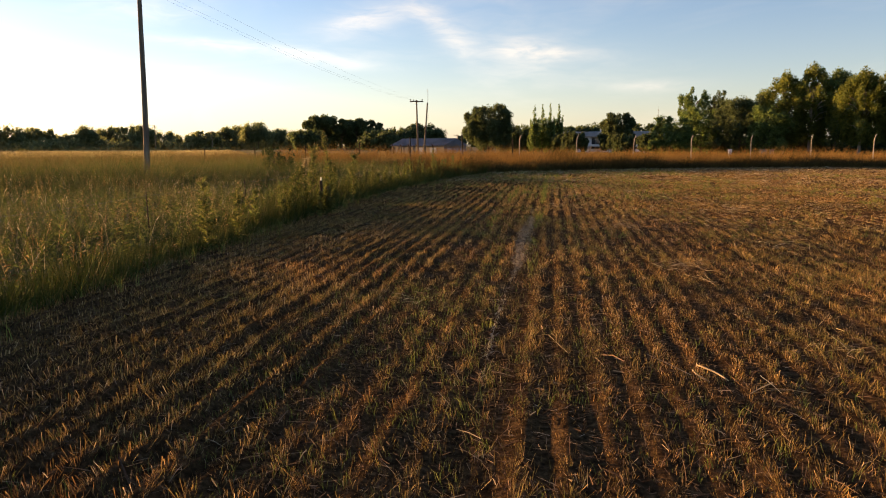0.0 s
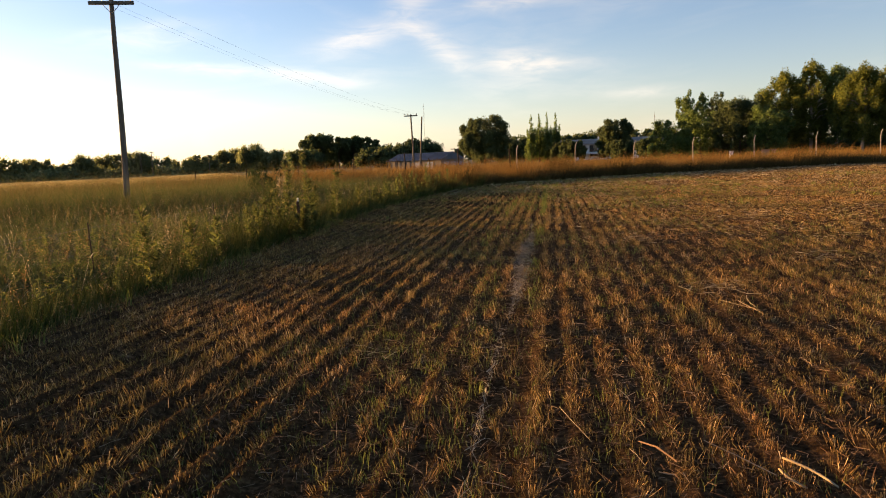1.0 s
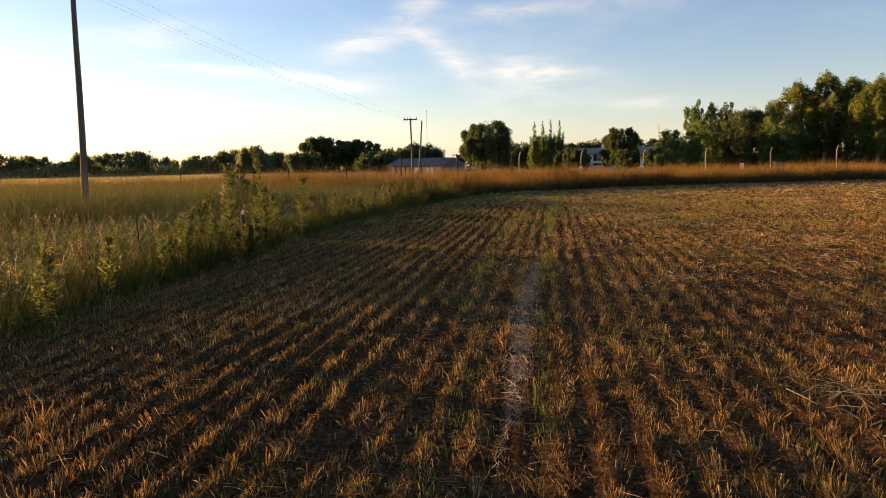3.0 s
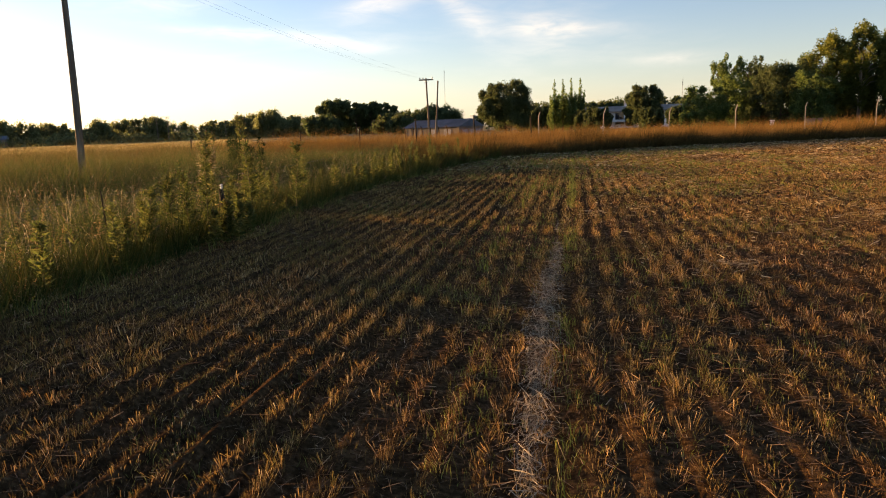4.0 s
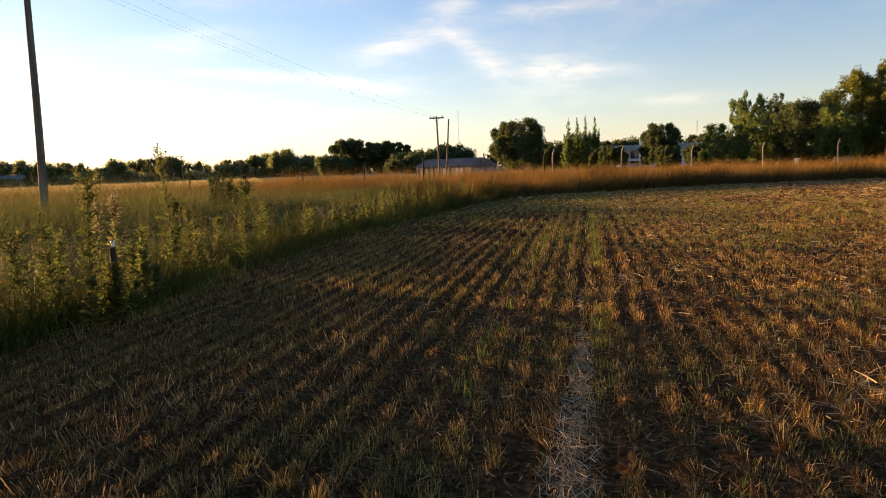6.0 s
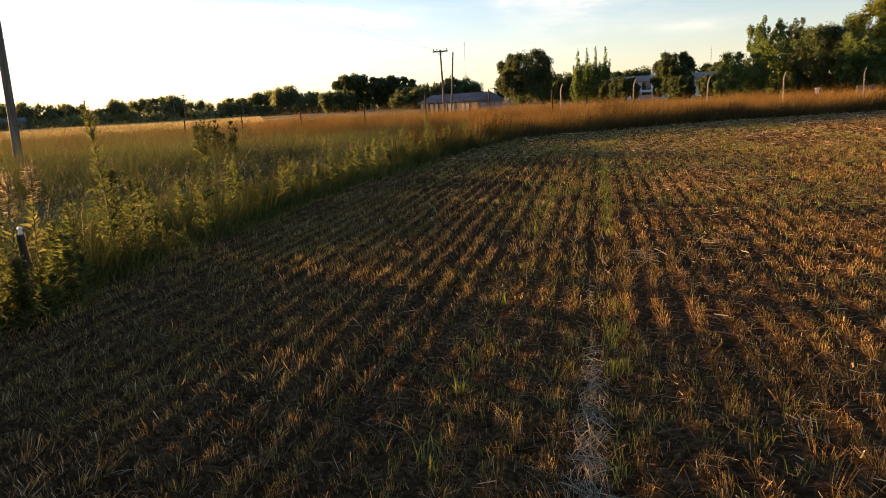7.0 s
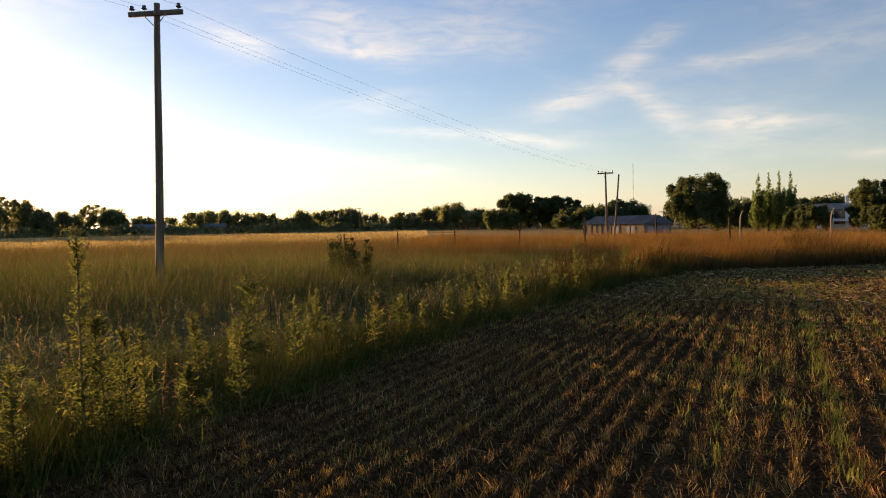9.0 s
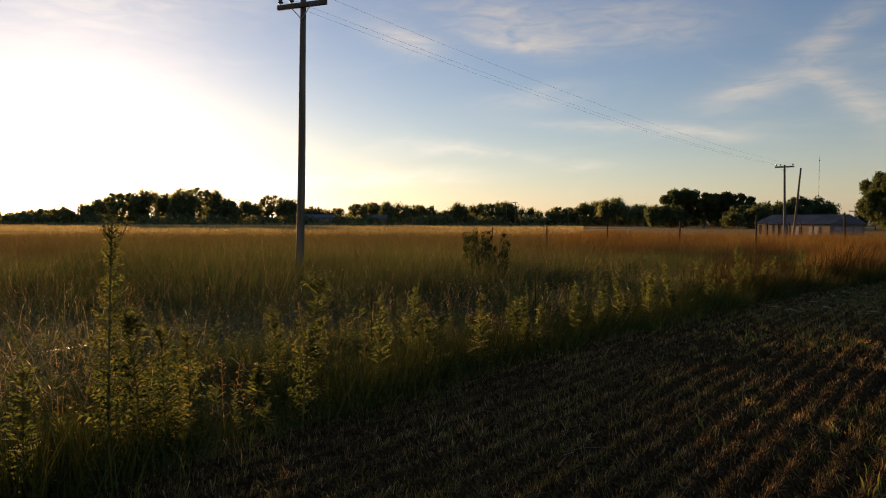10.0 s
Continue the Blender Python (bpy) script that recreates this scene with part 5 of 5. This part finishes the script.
# ---- fence posts ----
def bent_post():
    root = thing("fence_post", (0.41, 53.5, 0), "pale concrete fence post with bent top in tall grass", "fence post", "concrete fence posts")
    bm = bmesh.new()
    prof = [(0, -0.1, 0.062), (0, 1.0, 0.06), (0.0, 1.86, 0.052), (0.02, 2.04, 0.05), (0.075, 2.2, 0.046), (0.12, 2.31, 0.04)]
    tube(bm, [(x, 0, z) for x, z, _ in prof], [r * 0.66 for *_, r in prof], 4)
    part("post", bm, CONCRETE, root, smooth=False)
    for z in (0.6, 1.1, 1.6):
        part("wire_eye", tube(bmesh.new(), [(0, -0.1, z), (0, -0.06, z + 0.02), (0, -0.03, z)], [0.006] * 3, 4), STEEL, root)
    return root


first_post = bent_post()
prng = random.Random(5)
for k in range(1, 9):
    copy_thing(first_post, pose(0.41 + 4.36 * k, 53.5 + prng.uniform(-0.1, 0.1), prng.uniform(-0.05, 0.08), prng.uniform(-1.5, 1.5), prng.uniform(-2, 2), prng.uniform(-12, 12)))


def wooden_post(x, y, h, tilt, seed):
    rng = np.random.default_rng(seed)
    root = thing("wooden_post", (x, y, 0), "dark weathered wooden post standing in tall dry grass", "fence post", "wooden fence posts")
    bm = tube(bmesh.new(), [(tilt * u + rng.normal(0, 0.008), rng.normal(0, 0.008), h * u) for u in (-0.04, 0.2, 0.5, 0.8, 1.0)], [0.055, 0.052, 0.05, 0.048, 0.042], 9)
    part("post", bm, GREYWOOD, root)
    part("staple", tube(bmesh.new(), [(tilt * 0.8 - 0.02, -0.09, h * 0.8), (tilt * 0.8, -0.1, h * 0.8 + 0.02), (tilt * 0.8 + 0.02, -0.09, h * 0.8)], [0.005] * 3, 4), STEEL, root)


for i, (x, h) in enumerate([(-4.06, 2.25), (-8.3, 2.15), (-12.5, 1.8), (-16.86, 1.5), (-21.2, 1.4), (-25.6, 1.3), (-0.1, 2.0)]):
    wooden_post(x, 53.6 + 0.1 * (i % 3), h, 0.05 * (i % 3 - 1), 500 + i)


# ---- low wire fence in the meadow edge ----
def wire_fence():
    root = thing("wire_fence", (-5.9, 16.0, 0), "single thin fence wire on short stakes in the weeds", "fence")
    ys = [-9.5, -5.6, -1.6, 4.2, 8.5, 13.0]
    for i, y in enumerate(ys):
        part("stake", tube(bmesh.new(), [(0.02 * (i % 3), y, -0.05), (0.0, y, 0.78)], [0.011, 0.009], 6), GREYWOOD, root)
    for a, b in zip(ys, ys[1:]):
        pts = [(0, a + (b - a) * k / 6, 0.71 - 0.12 * (k / 6) * (1 - k / 6)) for k in range(7)]
        part("wire", tube(bmesh.new(), pts, [0.0012] * 7, 5), WIRE, root)


wire_fence()


stub = thing("insulator_post", (-4.24, 14.68, 0), "short dark wooden post with white insulator among weeds", "fence post")
part("post", tube(bmesh.new(), [(0.02, 0, -0.05), (0, 0, 0.4), (-0.01, 0, 0.74)], [0.037, 0.034, 0.032], 9), GREYWOOD, stub)
bmi = bmesh.new()
tube(bmi, [(0.0, 0.0, z) for z in (0.74, 0.757, 0.774, 0.791, 0.808)], [0.014, 0.022, 0.013, 0.022, 0.014], 10)
part("insulator", bmi, WHITEGLAZE, stub, "white porcelain reel insulator")


# ---- buildings ----
def prism(bm, x0, x1, y0, y1, z0, ridge, z1):
    """A gabled roof along x with its ridge in the middle."""
    ym = (y0 + y1) / 2
    low = [bm.verts.new(p) for p in ((x0, y0, z0), (x1, y0, z0), (x1, y1, z0), (x0, y1, z0))]
    top = [bm.verts.new((x0, ym, z1)), bm.verts.new((x1, ym, z1))]
    for f in ((low[0], low[1], top[1], top[0]), (low[2], low[3], top[0], top[1]), (low[1], low[2], top[1]), (low[3], low[0], top[0]), (low[3], low[2], low[1], low[0])):
        bm.faces.new(f)
    return bm


def warehouse():
    """A low sheet-roofed shed with a cream end and a pale right part."""
    x, y = polar(8.3, 112, 0.06, 3.7)
    root = thing("warehouse", (x, y, -0.25), "low cream warehouse with grey-blue metal roof", "building", turn=-31)
    part("wall", cube(-6.3, 5.2, 0, 6.4, -0.1, 1.75), CREAMWALL, root, smooth=False)
    part("roof", prism(bmesh.new(), -6.55, 5.45, -0.35, 6.75, 1.756, 0, 3.0), SHEETROOF, root, smooth=False)
    for k in range(30):
        xx = -6.45 + 0.41 * k
        part("roof_rib", tube(bmesh.new(), [(xx, -0.35, 1.77), (xx, 3.2, 3.02)], [0.03, 0.03], 4), SHEETROOF, root, smooth=False)
    for a, b, m in ((2.2, 3.6, BLUEDOOR), (-0.4, 0.7, GREYWALL)):
        part("door", cube(a, b, -0.06, -0.004, 0, 1.4), m, root, "pale sheet door", False)
    for a, b in ((0.8, 2.2), (2.7, 4.1), (4.5, 5.8)):
        part("door", cube(5.204, 5.26, a, b, 0, 1.35), BLUEDOOR, root, "pale sheet door", False)
    for a in (-6.0, -4.9, -3.8, -2.7, -1.6):
        part("wall_pillar", cube(a, a + 0.16, -0.05, -0.004, 0, 1.59), CREAMWALL, root, smooth=False)


def bent_yard_posts():
    root_x, root_y = polar(8.9, 104, 0.06, 3.7)
    for i in range(6):
        t = thing("yard_post", (root_x - 3.2 + i * 1.25, root_y + 0.25 * i, 0), "short curved dark post before the warehouse", "fence post", "yard posts")
        part("post", tube(bmesh.new(), [(0, 0, -0.1), (0, 0, 1.1), (-0.06, 0, 1.45), (-0.22, 0, 1.75)], [0.09, 0.085, 0.08, 0.07], 6), GREYWOOD, t)


def school():
    """The long flat-roofed two-storey building behind the trees."""
    x, y = polar(-8.4, 150, 0.06, 3.7)
    root = thing("school_building", (x, y, 0), "long white flat-roofed building with dark window bands", "building", turn=-8)
    part("wall", cube(-11, 11, 0, 10, -0.1, 3.4), WHITEWALL, root, smooth=False)
    part("roof", cube(-11.8, 11.8, -1.2, 10.6, 3.404, 4.5, bevel=0.05), GREYWALL, root, "grey roof fascia", smooth=False)
    for k in range(8):
        a = -10.4 + 2.65 * k
        for z0, z1 in ((0.75, 1.25), (1.75, 3.2)):
            w = part("window", cube(a, a + 1.9, -0.06, -0.005, z0, z1), DARKGLASS, root, smooth=False)
            for t in (0.0, 0.95, 1.85):
                part("window_frame", cube(a + t, a + t + 0.05, -0.1, -0.062, z0, z1), WHITEWALL, w, smooth=False)
    part("pillar", cube(-3.3, -2.5, -0.9, -0.2, 0, 3.4), WHITEWALL, root, smooth=False)
    part("chimney", cube(-3.3, -2.75, 1, 1.6, 4.5, 5.9, bevel=0.02), WHITEWALL, root, "white chimney", smooth=False)
    part("canopy", cube(-6.5, 0.5, -2.4, -0.1, 1.3, 1.5), WHITEWALL, root, smooth=False)


def far_house(bearing, distance, width, label):
    x, y = polar(bearing, distance, -0.05, 13.9)
    root = thing("far_house", (x, y, 0), label, "house", turn=bearing)
    w = width / 2
    part("wall", cube(-w, w, 0, 6, -0.1, 2.7), CREAMWALL, root, smooth=False)
    part("roof", prism(bmesh.new(), -w - 0.3, w + 0.3, -0.4, 6.4, 2.704, 0, 3.9), SHEETROOF, root, smooth=False)
    for k in range(4):
        a = -w + 0.6 + k * (width - 1.2) / 4
        part("window", cube(a, a + 1.1, -0.06, -0.005, 0.9, 2.1), DARKGLASS, root, smooth=False)


warehouse()
bent_yard_posts()
school()
far_house(47.3, 250, 10, "small white house among far trees")
far_house(42.4, 252, 7, "low pale house under far trees")


def shed(b, d, w, h, mat, label):
    x, y = polar(b, d, 0.15, 6.5)
    root = thing("storage_box", (x, y, 0), label, "box", turn=b)
    part("body", cube(-w / 2, w / 2, 0, 1.2, 0, h, bevel=0.03), mat, root, smooth=False)
    part("lid", cube(-w / 2 - 0.05, w / 2 + 0.05, -0.05, 1.25, h + 0.002, h + 0.1, bevel=0.02), mat, root, smooth=False)


shed(-20.9, 72, 0.7, 0.95, CREAMWALL, "cream-coloured box standing under the trees")
shed(-21.5, 73, 0.4, 0.95, CREAMWALL, "small cream-coloured box standing under the trees")
shed(-18.3, 75, 0.35, 0.92, WHITEWALL, "small white box standing under the trees")


# ---- the far road ----
def make_road():
    n, a = Vector((-0.743, 0.669, 0)), Vector((0.669, 0.743, 0))
    o = Vector((0, 14, 0))
    v = [o + n * d + a * s + Vector((0, 0, 0.012)) for d, s in ((236, -330), (236, 220), (243, 220), (243, -330))]
    tagged(raw("road", [tuple(p) for p in v], [(0, 1, 2, 3)], ROADMAT), "pale dirt road across the far pasture", "road", kind="structure")
    rng = np.random.default_rng(61)
    lobes = []
    for i in range(420):
        s, d = -330 + 550 * rng.random(), 228 + 4 * rng.random()
        p = o + n * d + a * s
        r = 0.7 + 0.7 * rng.random()
        lobes.append(((p.x, p.y, 0.25), (r * 1.8, r * 1.8, 0.3 + 0.35 * rng.random())))
    for i in range(420):
        s, d = -330 + 560 * rng.random(), 246 + 10 * rng.random()
        p = o + n * d + a * s
        r = 1.8 + 1.4 * rng.random()
        lobes.append(((p.x, p.y, 1.3), (r * 1.9, r * 1.9, 1.6 + 1.8 * rng.random())))
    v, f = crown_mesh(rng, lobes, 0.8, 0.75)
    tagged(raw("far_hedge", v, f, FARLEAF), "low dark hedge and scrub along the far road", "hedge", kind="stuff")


make_road()
